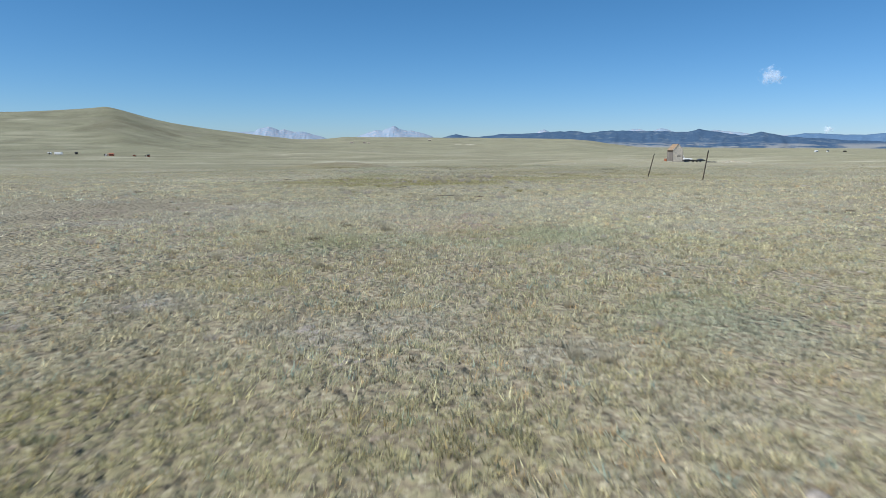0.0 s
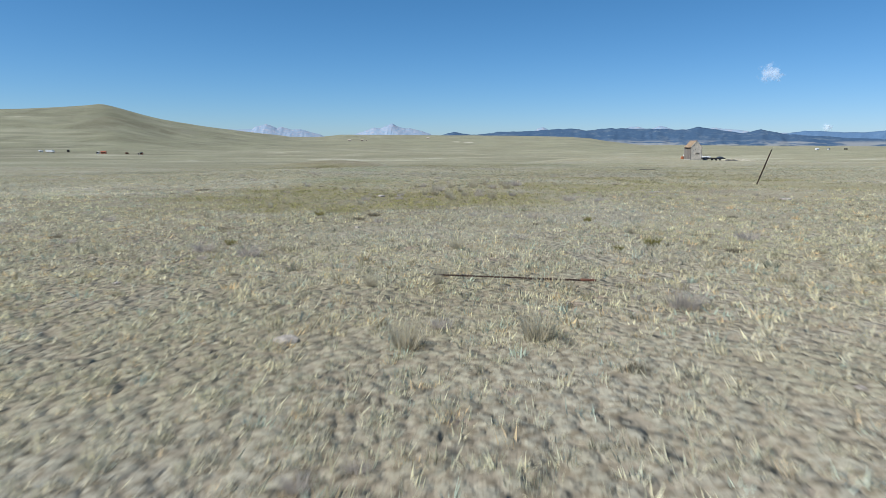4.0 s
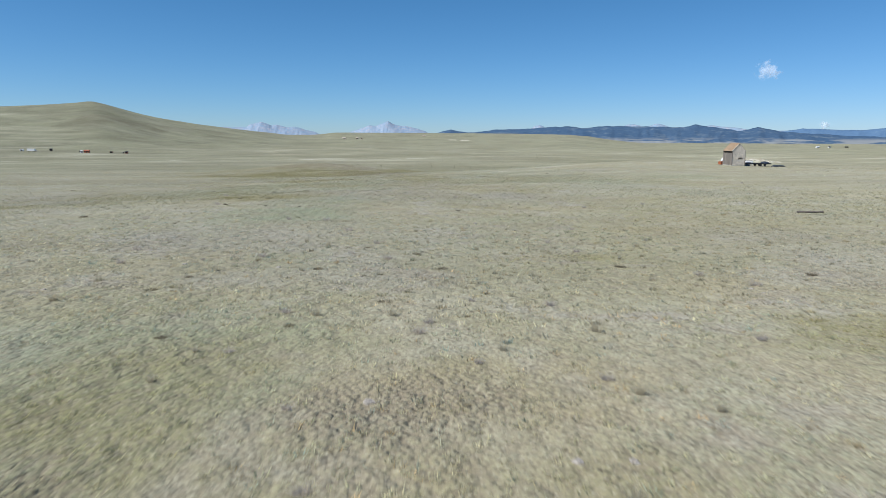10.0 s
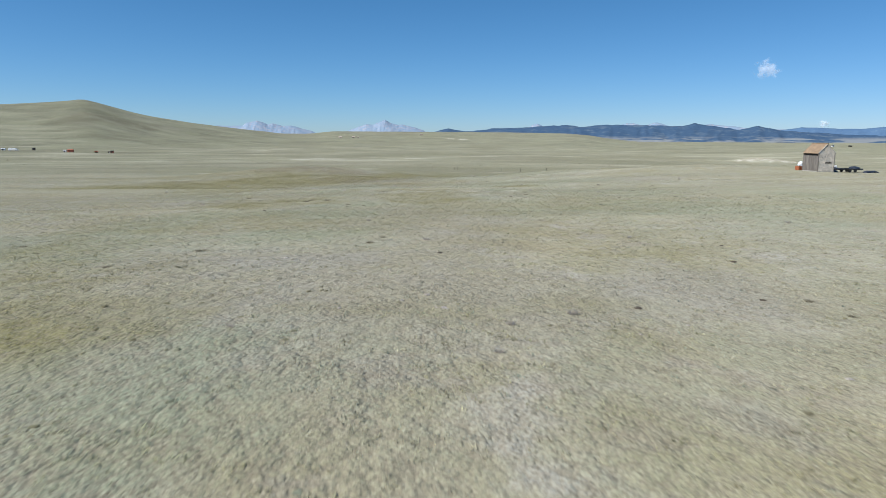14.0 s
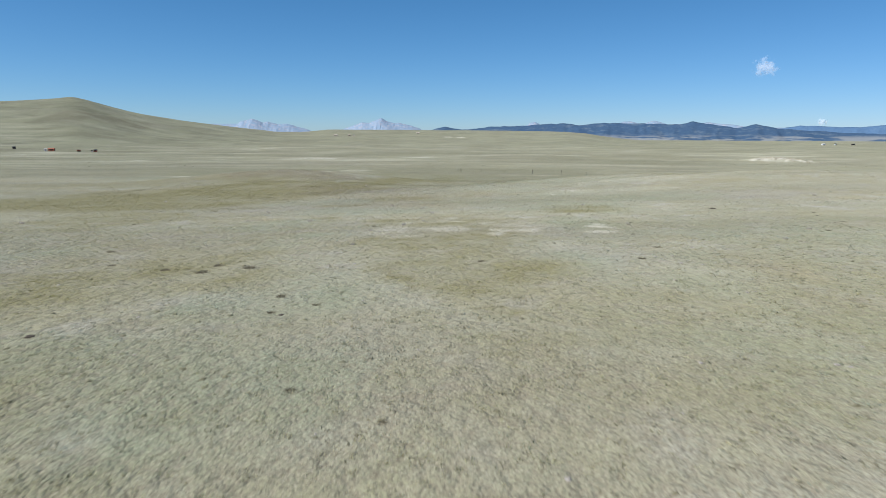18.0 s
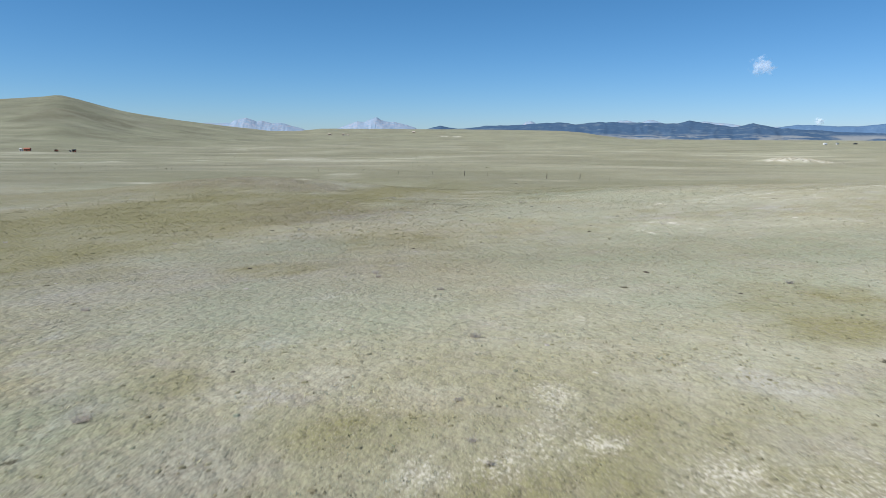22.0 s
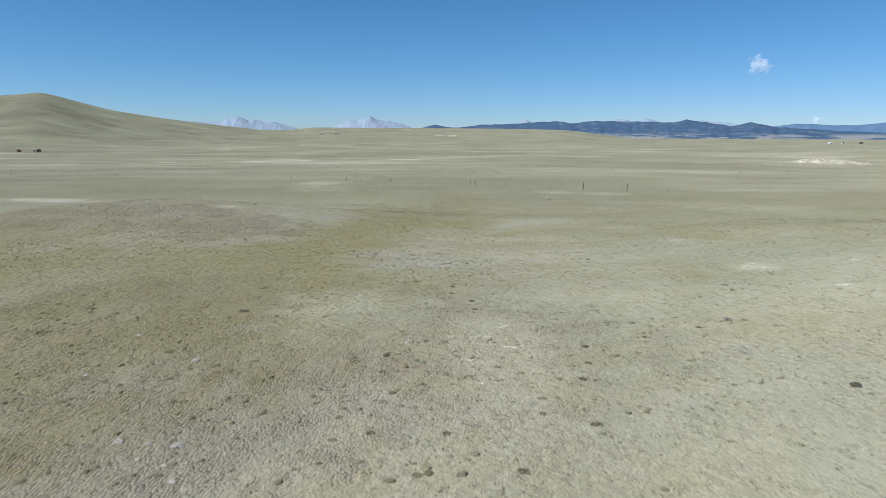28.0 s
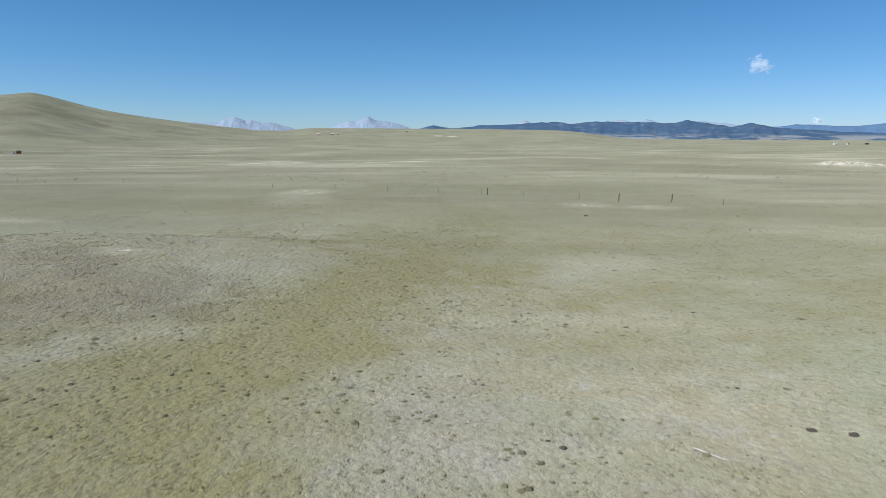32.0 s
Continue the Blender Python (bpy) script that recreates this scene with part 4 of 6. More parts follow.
ranges("backdrop_forest_hills", "forested mountains along the far edge of the plain, painted hazy blue", HAZED_FOREST,
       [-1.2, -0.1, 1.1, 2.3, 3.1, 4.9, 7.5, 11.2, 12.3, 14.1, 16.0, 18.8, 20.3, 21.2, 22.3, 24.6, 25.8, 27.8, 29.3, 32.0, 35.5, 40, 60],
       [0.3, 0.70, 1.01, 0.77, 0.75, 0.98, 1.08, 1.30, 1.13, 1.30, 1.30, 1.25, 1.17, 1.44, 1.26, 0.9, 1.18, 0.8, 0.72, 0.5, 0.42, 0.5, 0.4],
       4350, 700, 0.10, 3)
ranges("backdrop_hazed_hills", "forested mountains behind the nearer ones, painted a paler hazy blue", PALER_HAZED_FOREST,
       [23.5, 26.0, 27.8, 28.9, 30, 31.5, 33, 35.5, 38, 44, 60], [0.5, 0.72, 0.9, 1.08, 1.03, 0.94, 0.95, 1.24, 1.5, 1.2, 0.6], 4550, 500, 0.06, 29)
ranges("backdrop_left_range", "bare peaks painted pale with haze, far behind the low hill", HAZED_ROCK,
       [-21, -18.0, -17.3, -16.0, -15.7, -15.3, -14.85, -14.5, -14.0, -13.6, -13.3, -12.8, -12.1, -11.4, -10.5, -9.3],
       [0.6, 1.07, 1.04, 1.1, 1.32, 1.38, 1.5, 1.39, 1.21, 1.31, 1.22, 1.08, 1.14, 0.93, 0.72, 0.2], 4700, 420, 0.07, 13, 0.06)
ranges("backdrop_middle_range", "bare peaks painted pale with haze, far behind the plain", HAZED_ROCK,
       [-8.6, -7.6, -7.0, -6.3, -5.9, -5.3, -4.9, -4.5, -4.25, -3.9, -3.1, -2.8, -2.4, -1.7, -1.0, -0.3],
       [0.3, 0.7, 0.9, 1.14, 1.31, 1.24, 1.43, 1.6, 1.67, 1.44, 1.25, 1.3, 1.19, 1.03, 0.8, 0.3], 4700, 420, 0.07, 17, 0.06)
ranges("backdrop_right_range", "peaks painted pale with haze, showing over the forested mountains", HAZED_ROCK,
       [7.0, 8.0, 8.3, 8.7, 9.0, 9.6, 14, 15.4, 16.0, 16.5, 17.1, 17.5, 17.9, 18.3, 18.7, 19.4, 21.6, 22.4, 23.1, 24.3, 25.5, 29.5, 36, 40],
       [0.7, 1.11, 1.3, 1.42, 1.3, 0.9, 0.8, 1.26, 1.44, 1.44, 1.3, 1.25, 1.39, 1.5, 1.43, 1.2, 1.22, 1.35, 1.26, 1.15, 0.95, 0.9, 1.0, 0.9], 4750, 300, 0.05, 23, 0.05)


# ---- the cloud ----
def puff(name, label, az, el, wide, high, tilt, seed):
    """A small bank of thin curved veils of vapour."""
    bm = bmesh.new()
    for layer in range(3):
        grid = bmesh.ops.create_grid(bm, x_segments=20, y_segments=20, size=1.0)["verts"]
        for v in grid:
            x, z = v.co.x, v.co.y
            v.co = Vector((x, layer * 0.1 - 0.25 + 0.3 * (x * x + z * z) + 0.15 * noise.noise(Vector((x * 2, z * 2, seed + layer))), z))
    ob = part(name, bm, cloud_material())
    r, az, el = 4900, radians(az), radians(el)
    ob.matrix_world = Matrix.Translation((HUB[0] + r * math.sin(az), HUB[1] + r * math.cos(az), r * math.tan(el))) @ pose(0, 0, 0, 0, tilt, -math.degrees(az)) @ Matrix.Diagonal((wide, 40, high, 1))
    return tagged(ob, label, "cloud", kind="structure")


puff("cloud", "small wispy white cloud alone in the blue sky", 26.2, 5.45, 88, 74, 25, 3)
puff("cloud", "tiny white cloud low over the far mountains", 30.3, 1.32, 36, 34, 0, 8)


# ---- the shed ----
def shed():
    W, EAVE, APEX = 2.6, 3.15, 4.62
    ob = thing("shed", 60.55, 176.75, turn=-2.0, label="tall old timber shed with tan gable roof and peeling siding", category="shed")
    x0, x1, y0, y1 = -W / 2 + 1.1, W / 2 + 1.1, -2.3, 2.3
    rng = random.Random(3)
    # stone footing
    bm = bmesh.new()
    box(bm, x0 - 0.06, x1 + 0.06, y0 - 0.06, y1 + 0.06, -0.5, 0.16, 0.02)
    part("footing", bm, STONE_WALL, ob)
    # inner shell closes the gaps between the boards
    bm = bmesh.new()
    box(bm, x0 + 0.05, x1 - 0.05, y0 + 0.05, y1 - 0.05, 0.14, EAVE)
    part("shell", bm, DARK_WOOD, ob)
    # upright boards on the long walls
    for side, xs in ((-1, x0), (1, x1)):
        y = y0
        while y < y1 - 0.05:
            w = min(0.2 + rng.random() * 0.06, y1 - y)
            bm = bmesh.new()
            t = 0.03 + rng.random() * 0.015
            box(bm, xs - t, xs + t, y, y + w - 0.012, 0.12 + rng.random() * 0.06, EAVE - (0.5 if side < 0 else 0.1) - rng.random() * 0.06, 0.006)
            part("board", bm, BOARD, ob)
            y += w
    # lying siding boards on the gable walls, some lost
    for side, ys in ((-1, y0), (1, y1)):
        z = 0.16
        while z < APEX - 0.25:
            h = 0.16
            half = W / 2 if z + h < EAVE else (W / 2) * (APEX - z - h * 0.7) / (APEX - EAVE)
            if half > 0.08:
                pieces = [(-half, half)]
                if z > 1.0 and rng.random() < 0.75:
                    cut = rng.uniform(-0.5, 0.5) * half
                    pieces = [(-half, cut - rng.random() * 0.12), (cut, half)]
                for a, b in pieces:
                    bm = bmesh.new()
                    t = 0.03 + rng.random() * 0.012
                    box(bm, 1.1 + a, 1.1 + b, ys - t, ys + t, z, z + h - 0.008, 0.004)
                    part("siding_board", bm, rng.choice((PLASTER, PLASTER, PLASTER, PALE_BOARD, PALE_BOARD)), ob)
            z += h
        # gable backing
        bm = bmesh.new()
        vs = [bm.verts.new((1.1 + sx * W / 2 * 0.94, ys * 0.975, EAVE)) for sx in (-1, 1)] + [bm.verts.new((1.1, ys * 0.975, APEX - 0.12))]
        f = bm.faces.new(vs)
        ex = bmesh.ops.extrude_face_region(bm, geom=[f])
        bmesh.ops.translate(bm, verts=[v for v in ex["geom"] if isinstance(v, bmesh.types.BMVert)], vec=(0, -0.06 * side, 0))
        part("gable", bm, BOARD, ob)
    # corner posts
    for cx in (x0, x1):
        for cy in (y0, y1):
            bm = bmesh.new()
            box(bm, cx - 0.07, cx + 0.07, cy - 0.07, cy + 0.07, 0.1, EAVE, 0.01)
            part("corner_post", bm, BOARD, ob)
    # a loose batten across the gable, and a dark strip laid over the boards above it
    bm = bmesh.new()
    box(bm, 0.95, 1.95, y0 - 0.085, y0 - 0.045, 1.42, 1.5, 0.004)
    part("batten", bm, BOARD, ob, "grey loose batten")
    bm = bmesh.new()
    box(bm, 0.95, 1.9, y0 - 0.05, y0 - 0.044, 1.5, 1.6)
    part("dark_strip", bm, DARK_WOOD, ob, "thin dark strip laid over the siding above the batten")
    # roof: two slopes laid with strips of shingles
    slope = math.atan2(APEX - EAVE, W / 2)
    run = (W / 2 + 0.14) / math.cos(slope)
    for side in (-1, 1):
        bm = bmesh.new()
        box(bm, 0, run, y0 + 0.02, y1 - 0.02, -0.05, 0.0)
        deck = part("roof_deck", bm, DARK_WOOD, ob)
        m = Matrix.Translation((1.1, 0, APEX)) @ Matrix.Rotation(slope if side > 0 else -slope, 4, "Y")
        if side < 0:
            m = Matrix.Translation((1.1, 0, APEX)) @ Matrix.Rotation(math.pi, 4, "Z") @ Matrix.Rotation(slope, 4, "Y")
        deck.matrix_basis = m
        d = 0.0
        while d < run - 0.02:
            y = y0 - 0.05 - rng.random() * 0.06
            while y < y1:
                w = 0.5 + rng.random() * 0.3
                bm = bmesh.new()
                lift = rng.random() * 0.012
                box(bm, d, min(d + 0.27, run + 0.03), y, min(y + w - 0.012, y1 + 0.08), 0.003 + lift, 0.03 + lift, 0.005)
                sh = part("shingle", bm, SHINGLE, ob)
                sh.matrix_basis = m
                y += w
            d += 0.25
    bm = bmesh.new()
    box(bm, 1.0, 1.2, y0 - 0.15, y1 + 0.15, APEX + 0.0, APEX + 0.055, 0.02)
    part("ridge_cap", bm, SHINGLE, ob)
    for ys in (y0 - 0.07, y1 + 0.07):
        bm = bmesh.new()
        rod(bm, (x0 - 0.08, ys, EAVE - 0.1), (1.1, ys, APEX - 0.06), 0.05, 0.05, 6)
        rod(bm, (x1 + 0.08, ys, EAVE - 0.1), (1.1, ys, APEX - 0.06), 0.05, 0.05, 6)
        part("bargeboard", bm, PLASTER, ob)
    return ob


shed()


def wheel(parent, x, y, z, r, w):
    bm = bmesh.new()
    rod(bm, (x - w / 2, y, z), (x + w / 2, y, z), r, r, 20)
    bmesh.ops.bevel(bm, geom=[e for e in bm.edges if e.calc_face_angle(0) > 1], offset=w * 0.2, segments=2, affect="EDGES")
    t = part("wheel", bm, BLACK, parent, "black rubber tyre on a steel rim")
    bm = bmesh.new()
    rod(bm, (x - w / 2 - 0.01, y, z), (x + w / 2 + 0.01, y, z), r * 0.55, r * 0.55, 14)
    part("rim", bm, DARK_METAL, t)


def flatbed_trailer():
    ob = thing("flatbed_trailer", 67.6, 179.6, turn=96, label="low dark flatbed trailer loaded with tarps beside the shed", category="trailer")
    bm = bmesh.new()
    box(bm, -1.1, 1.1, -3.0, 3.0, 0.42, 0.52, 0.02)
    part("deck", bm, DARK_METAL, ob)
    for x in (-1.05, 1.05):
        bm = bmesh.new()
        box(bm, x - 0.05, x + 0.05, -3.0, 3.0, 0.50, 0.66, 0.01)
        part("side_rail", bm, DARK_METAL, ob)
    for x in (-1.0, 1.0):
        for y in (-1.6, -0.6):
            wheel(ob, x, y, 0.28, 0.28, 0.2)
    bm = bmesh.new()
    rod(bm, (-0.5, 3.0, 0.45), (0, 4.6, 0.45), 0.05, 0.05)
    rod(bm, (0.5, 3.0, 0.45), (0, 4.6, 0.45), 0.05, 0.05)
    rod(bm, (0, 4.5, 0.45), (0, 4.5, 0.0), 0.04, 0.04)
    part("drawbar", bm, STEEL, ob)
    return ob


flatbed_trailer()


def tarp_heap(x, y, z, sx, sy, sz, seed, turn, label):
    bm = bmesh.new()
    bmesh.ops.create_icosphere(bm, subdivisions=3, radius=1.0)
    for v in bm.verts:
        v.co *= 1 + 0.28 * noise.noise(v.co * 1.7 + Vector((seed, 0, 0))) + 0.1 * noise.noise(v.co * 5 + Vector((seed, 3, 0)))
        v.co = Vector((v.co.x * sx, v.co.y * sy, max(v.co.z, -0.15) * sz + 0.12 * sz))
    ob = part("tarp_heap", bm, DARK_BLUE)
    ob.matrix_world = pose(x, y, z, 0, 0, turn)
    return tagged(ob, label, "heap")


base = ground_at(67.6, 179.6)
tarp_heap(66.2, 179.6, base + 0.53, 1.5, 0.8, 0.26, 1.0, 0, "crumpled dark tarp over a load on the trailer")
tarp_heap(69.6, 179.5, base + 0.53, 1.0, 0.8, 0.42, 4.0, 40, "crumpled dark tarp over a taller load on the trailer")
tarp_heap(65.3, 178.2, ground_at(65.3, 178.2), 0.9, 0.6, 0.35, 9.0, 60, "dark scrap heap against the shed wall")
tarp_heap(71.6, 178.9, ground_at(71.6, 178.9), 1.0, 0.5, 0.3, 12.0, 10, "low dark scrap heap behind the trailer")
tarp_heap(73.6, 180.6, ground_at(73.6, 180.6), 1.1, 0.5, 0.3, 7.0, 20, "dark scrap heap lying in the grass")


def pickup():
    ob = thing("pickup_truck", 66.6, 184.6, turn=70, label="old white pickup truck parked behind the shed", category="truck")
    bm = bmesh.new()
    box(bm, -0.92, 0.92, -2.5, 2.5, 0.45, 0.98, 0.08)
    part("body", bm, WHITE, ob)
    bm = bmesh.new()
    vs = box(bm, -0.85, 0.85, -0.5, 1.1, 0.98, 1.62, 0.0)
    for v in vs:
        if v.co.z > 1.3:
            v.co.x *= 0.86
            v.co.y = 0.25 + (v.co.y - 0.3) * 0.68
    part("cab", bm, WHITE, ob)
    for x in (-0.86, 0.86):
        bm = bmesh.new()
        box(bm, x * 0.95 - 0.02, x * 0.95 + 0.02, -0.2, 0.75, 1.08, 1.45, 0.01)
        part("side_window", bm, GLASS_DARK, ob)
    bm = bmesh.new()
    box(bm, -0.7, 0.7, -2.4, -0.6, 0.94, 1.0, 0.01)
    part("load_bed", bm, DARK_METAL, ob)
    for x in (-0.82, 0.82):
        for y in (-1.6, 1.6):
            wheel(ob, x, y, 0.36, 0.36, 0.24)
    for x in (-0.65, 0.65):
        bm = bmesh.new()
        box(bm, x - 0.16, x + 0.16, 2.48, 2.54, 0.7, 0.86, 0.015)
        part("headlight", bm, GLASS_DARK, ob)
    return ob


pickup()


def crate(x, y, s, material, label, name):
    ob = thing(name, x, y, turn=14, label=label, category=name)
    for k in range(4):
        bm = bmesh.new()
        box(bm, -s, s, -s - 0.015, -s + 0.015, 0.03 + k * s * 0.42, 0.03 + k * s * 0.42 + s * 0.36, 0.006)
        a = part("slat", bm, material, ob)
        for turn in (90, 180, 270):
            b = new("slat", a.data)
            b.parent = ob
            b.matrix_basis = pose(0, 0, 0, 0, 0, turn)
    for cx in (-s, s):
        for cy in (-s, s):
            bm = bmesh.new()
            box(bm, cx * 0.95 - 0.03, cx * 0.95 + 0.03, cy * 0.95 - 0.03, cy * 0.95 + 0.03, 0, s * 1.75, 0.005)
            part("corner_post", bm, material, ob)
    bm = bmesh.new()
    box(bm, -s, s, -s, s, 0.02, s * 1.3, 0.02)
    part("filling", bm, material, ob)
    return ob


crate(60.95, 181.2, 0.4, ORANGE, "orange slatted crate standing in the grass by the shed", "crate")


def sack_pile(x, y):
    ob = thing("sack_pile", x, y, turn=20, label="pile of bulging white sacks against the shed", category="sacks")
    rng = random.Random(8)
    for k, (a, b, c) in enumerate(((0, 0, 0.3), (0.6, 0.1, 0.3), (0.25, 0.1, 0.85), (0.45, 0.15, 1.15))):
        bm = bmesh.new()
        bmesh.ops.create_icosphere(bm, subdivisions=3, radius=0.42)
        for v in bm.verts:
            v.co = v.co * (1 + 0.25 * noise.noise(v.co * 3 + Vector((k * 5, 0, 0))))
            v.co.z *= 0.8
        s = part("sack", bm, WHITE, ob)
        s.location = (a, b, c)
    return ob


sack_pile(61.7, 182.4)


# ---- far camp on the left plain ----
def cabin(x, y, w, d, h, wall, roof, label, turn=0, name="cabin", category="cabin"):
    ob = thing(name, x, y, turn=turn, label=label, category=category)
    bm = bmesh.new()
    box(bm, -w / 2, w / 2, -d / 2, d / 2, -0.6, h, 0.03)
    part("wall", bm, wall, ob)
    bm = bmesh.new()
    ridge = h + d * 0.28
    a = [bm.verts.new((sx * (w / 2 + 0.3), sy * (d / 2 + 0.3), h - 0.05)) for sx in (-1, 1) for sy in (-1, 1)]
    t = [bm.verts.new((sx * (w / 2 + 0.3), 0, ridge)) for sx in (-1, 1)]
    for q in ((a[0], a[2], t[1], t[0]), (a[1], t[0], t[1], a[3]), (a[0], t[0], a[1]), (a[2], a[3], t[1]), (a[0], a[1], a[3], a[2])):
        bm.faces.new(q)
    bmesh.ops.recalc_face_normals(bm, faces=bm.faces)
    part("roof", bm, roof, ob)
    bm = bmesh.new()
    box(bm, -0.5, 0.5, -d / 2 - 0.05, -d / 2 + 0.02, 0, 2.05, 0.01)
    part("door", bm, DARK_WOOD, ob)
    for wx in (-w * 0.32, w * 0.32):
        bm = bmesh.new()
        box(bm, wx - 0.45, wx + 0.45, -d / 2 - 0.04, -d / 2 + 0.02, 1.1, 1.9, 0.01)
        part("window", bm, GLASS_DARK, ob)
    return ob


def camper(x, y, length, turn, label):
    ob = thing("camper", x, y, turn=turn, label=label, category="camper")
    bm = bmesh.new()
    box(bm, -length / 2, length / 2, -1.25, 1.25, 0.55, 3.2, 0.22)
    part("body", bm, WHITE, ob)
    bm = bmesh.new()
    box(bm, length / 2 - 0.1, length / 2 + 1.3, -1.15, 1.15, 0.55, 1.7, 0.2)
    part("bonnet", bm, WHITE, ob)
    for k in range(3):
        bm = bmesh.new()
        u = -length / 2 + length * (0.15 + 0.28 * k)
        box(bm, u, u + 0.6, -1.28, -1.22, 1.8, 2.3, 0.01)
        part("window", bm, GLASS_DARK, ob)
    for wx in (-length * 0.3, length * 0.42):
        for wy in (-1.05, 1.05):
            bm = bmesh.new()
            rod(bm, (wx, wy - 0.14, 0.42), (wx, wy + 0.14, 0.42), 0.42, 0.42, 16)
            part("wheel", bm, BLACK, ob)
    return ob


camper(-465.5, 802, 9, -6, "long white motorhome parked far out on the plain")
cabin(-478.5, 806, 3.6, 2.4, 1.7, WHITE, WHITE, "small white trailer parked beside the motorhome", 10, "trailer", "trailer")
cabin(-458, 828, 2.4, 2.2, 2.2, DARK_WOOD, DARK_METAL, "small dark shack far out on the plain", 5)
cabin(-390, 779, 5.2, 3.4, 2.1, RED, RED, "low red cabin with a red roof on the far plain", 6)
cabin(-394.9, 777, 2.2, 2, 1.9, WHITE, WHITE, "white tank trailer standing beside the red cabin", 0, "trailer", "trailer")
cabin(-403, 790, 1.8, 1.6, 1.3, DARK_WOOD, DARK_METAL, "small dark hut on the far plain", 0)
cabin(-367, 787, 3, 2, 1.2, DARK_WOOD, RED, "low dark lean-to hut on the far plain", 12)
cabin(-352, 791, 2.8, 2.4, 2.2, RED, DARK_METAL, "dark brown hut on the far plain", 4)
cabin(-354.4, 789, 1.2, 1.2, 1.1, WHITE, WHITE, "white water tank beside the brown hut", 0, "tank", "tank")
cabin(1019, 1815, 9.5, 5, 2.6, WHITE, WHITE, "long white barn far across the plain", 20, "barn", "barn")
cabin(1042, 1801, 5.5, 4, 3, WHITE, DARK_METAL, "white farmhouse with a dark roof far across the plain", 20, "house", "house")
cabin(1076, 1781, 9, 4, 2.4, DARK_WOOD, DARK_METAL, "long dark barn far across the plain", 20, "barn", "barn")
cabin(-262, 1900, 9, 5, 2.6, CREAM, CREAM, "pale ranch building on the far rise", 0, "ranch_building", "building")
cabin(-226, 1900, 7, 5, 3, TAN, CREAM, "tan ranch house with a pale roof on the far rise", 0, "ranch_house", "house")
cabin(-214, 1905, 4, 4, 2.4, CREAM, CREAM, "small pale outbuilding on the far rise", 0, "outbuilding", "building")
cabin(-45, 2150, 9, 5, 2.6, TAN, CREAM, "pale ranch building on the far rise", 0, "ranch_building", "building")


def outcrop():
    # pale broken rock along the top of a low mound
    ob = thing("rock_outcrop", 285, 645, label="low outcrop of broken pale rock on a mound", category="rocks")
    rng = random.Random(21)
    base = ob.matrix_world.translation.z
    for k in range(220):
        u = rng.gauss(0, 16)
        v = rng.gauss(-3, 4.5)
        s = 0.25 + 0.55 * rng.random() ** 3
        bm = bmesh.new()
        bmesh.ops.create_icosphere(bm, subdivisions=1, radius=1.0)
        for w in bm.verts:
            w.co *= 1 + 0.4 * noise.noise(w.co * 1.4 + Vector((k * 3.7, 0, 0)))
            w.co = Vector((w.co.x * s * 1.6, w.co.y * s, w.co.z * s * 0.7))
        r = part("rock", bm, CREAM_ROCK, ob)
        r.location = (u, v, ground_at(285 + u, 645 + v) - base + s * 0.15)


outcrop()

# ---- fences ----
def steel_post(x, y, height, lean_x, lean_y, label):
    ob = thing("steel_post", x, y, label=label, category="post", group="leaning steel posts")
    bm = bmesh.new()
    r = 0.022
    box(bm, -r, r, -0.004, 0.004, -0.15, height)
    box(bm, -0.004, 0.004, 0.0, 0.035, -0.15, height)
    for k in range(int(height / 0.06)):
        box(bm, -0.007, 0.007, -0.014, -0.004, 0.1 + k * 0.055, 0.115 + k * 0.055)
    bmesh.ops.delete(bm, geom=[v for v in bm.verts if v.co.z > height + 0.02], context="VERTS")
    part("shaft", bm, STEEL, ob)
    bm = bmesh.new()
    box(bm, -r * 1.05, r * 1.05, -0.006, 0.006, height - 0.09, height + 0.004, 0.002)
    part("tip", bm, DARK_METAL, ob)
    ob.matrix_world = ob.matrix_world @ Matrix.Rotation(radians(lean_x), 4, "Y") @ Matrix.Rotation(radians(lean_y), 4, "X")
    return ob


steel_post(12.06, 38.9, 1.65, 0, 35, "thin rusty steel fence post leaning far over in dry grass")
steel_post(12.29, 31.26, 1.42, 3, 11, "thin rusty steel fence post leaning slightly in dry grass")


def fallen_post():
    bm = bmesh.new()
    box(bm, -0.74, 0.66, -0.008, 0.008, 0.010, 0.015, 0.001)
    box(bm, -0.74, 0.66, -0.003, 0.003, 0.015, 0.024, 0.001)
    ob = new("fallen_post")
    ob.matrix_world = pose(0.46, 19.15, ground_at(0.46, 19.15), 0, 1.0, -5)
    tagged(ob, "dark steel fence post lying flat in the grass", "post")
    part("shaft", bm, STEEL, ob)
    bm = bmesh.new()
    box(bm, 0.6, 0.74, -0.022, 0.022, 0.01, 0.03, 0.006)
    part("rusted_end", bm, RUST, ob, "rust brown anchor end")


fallen_post()


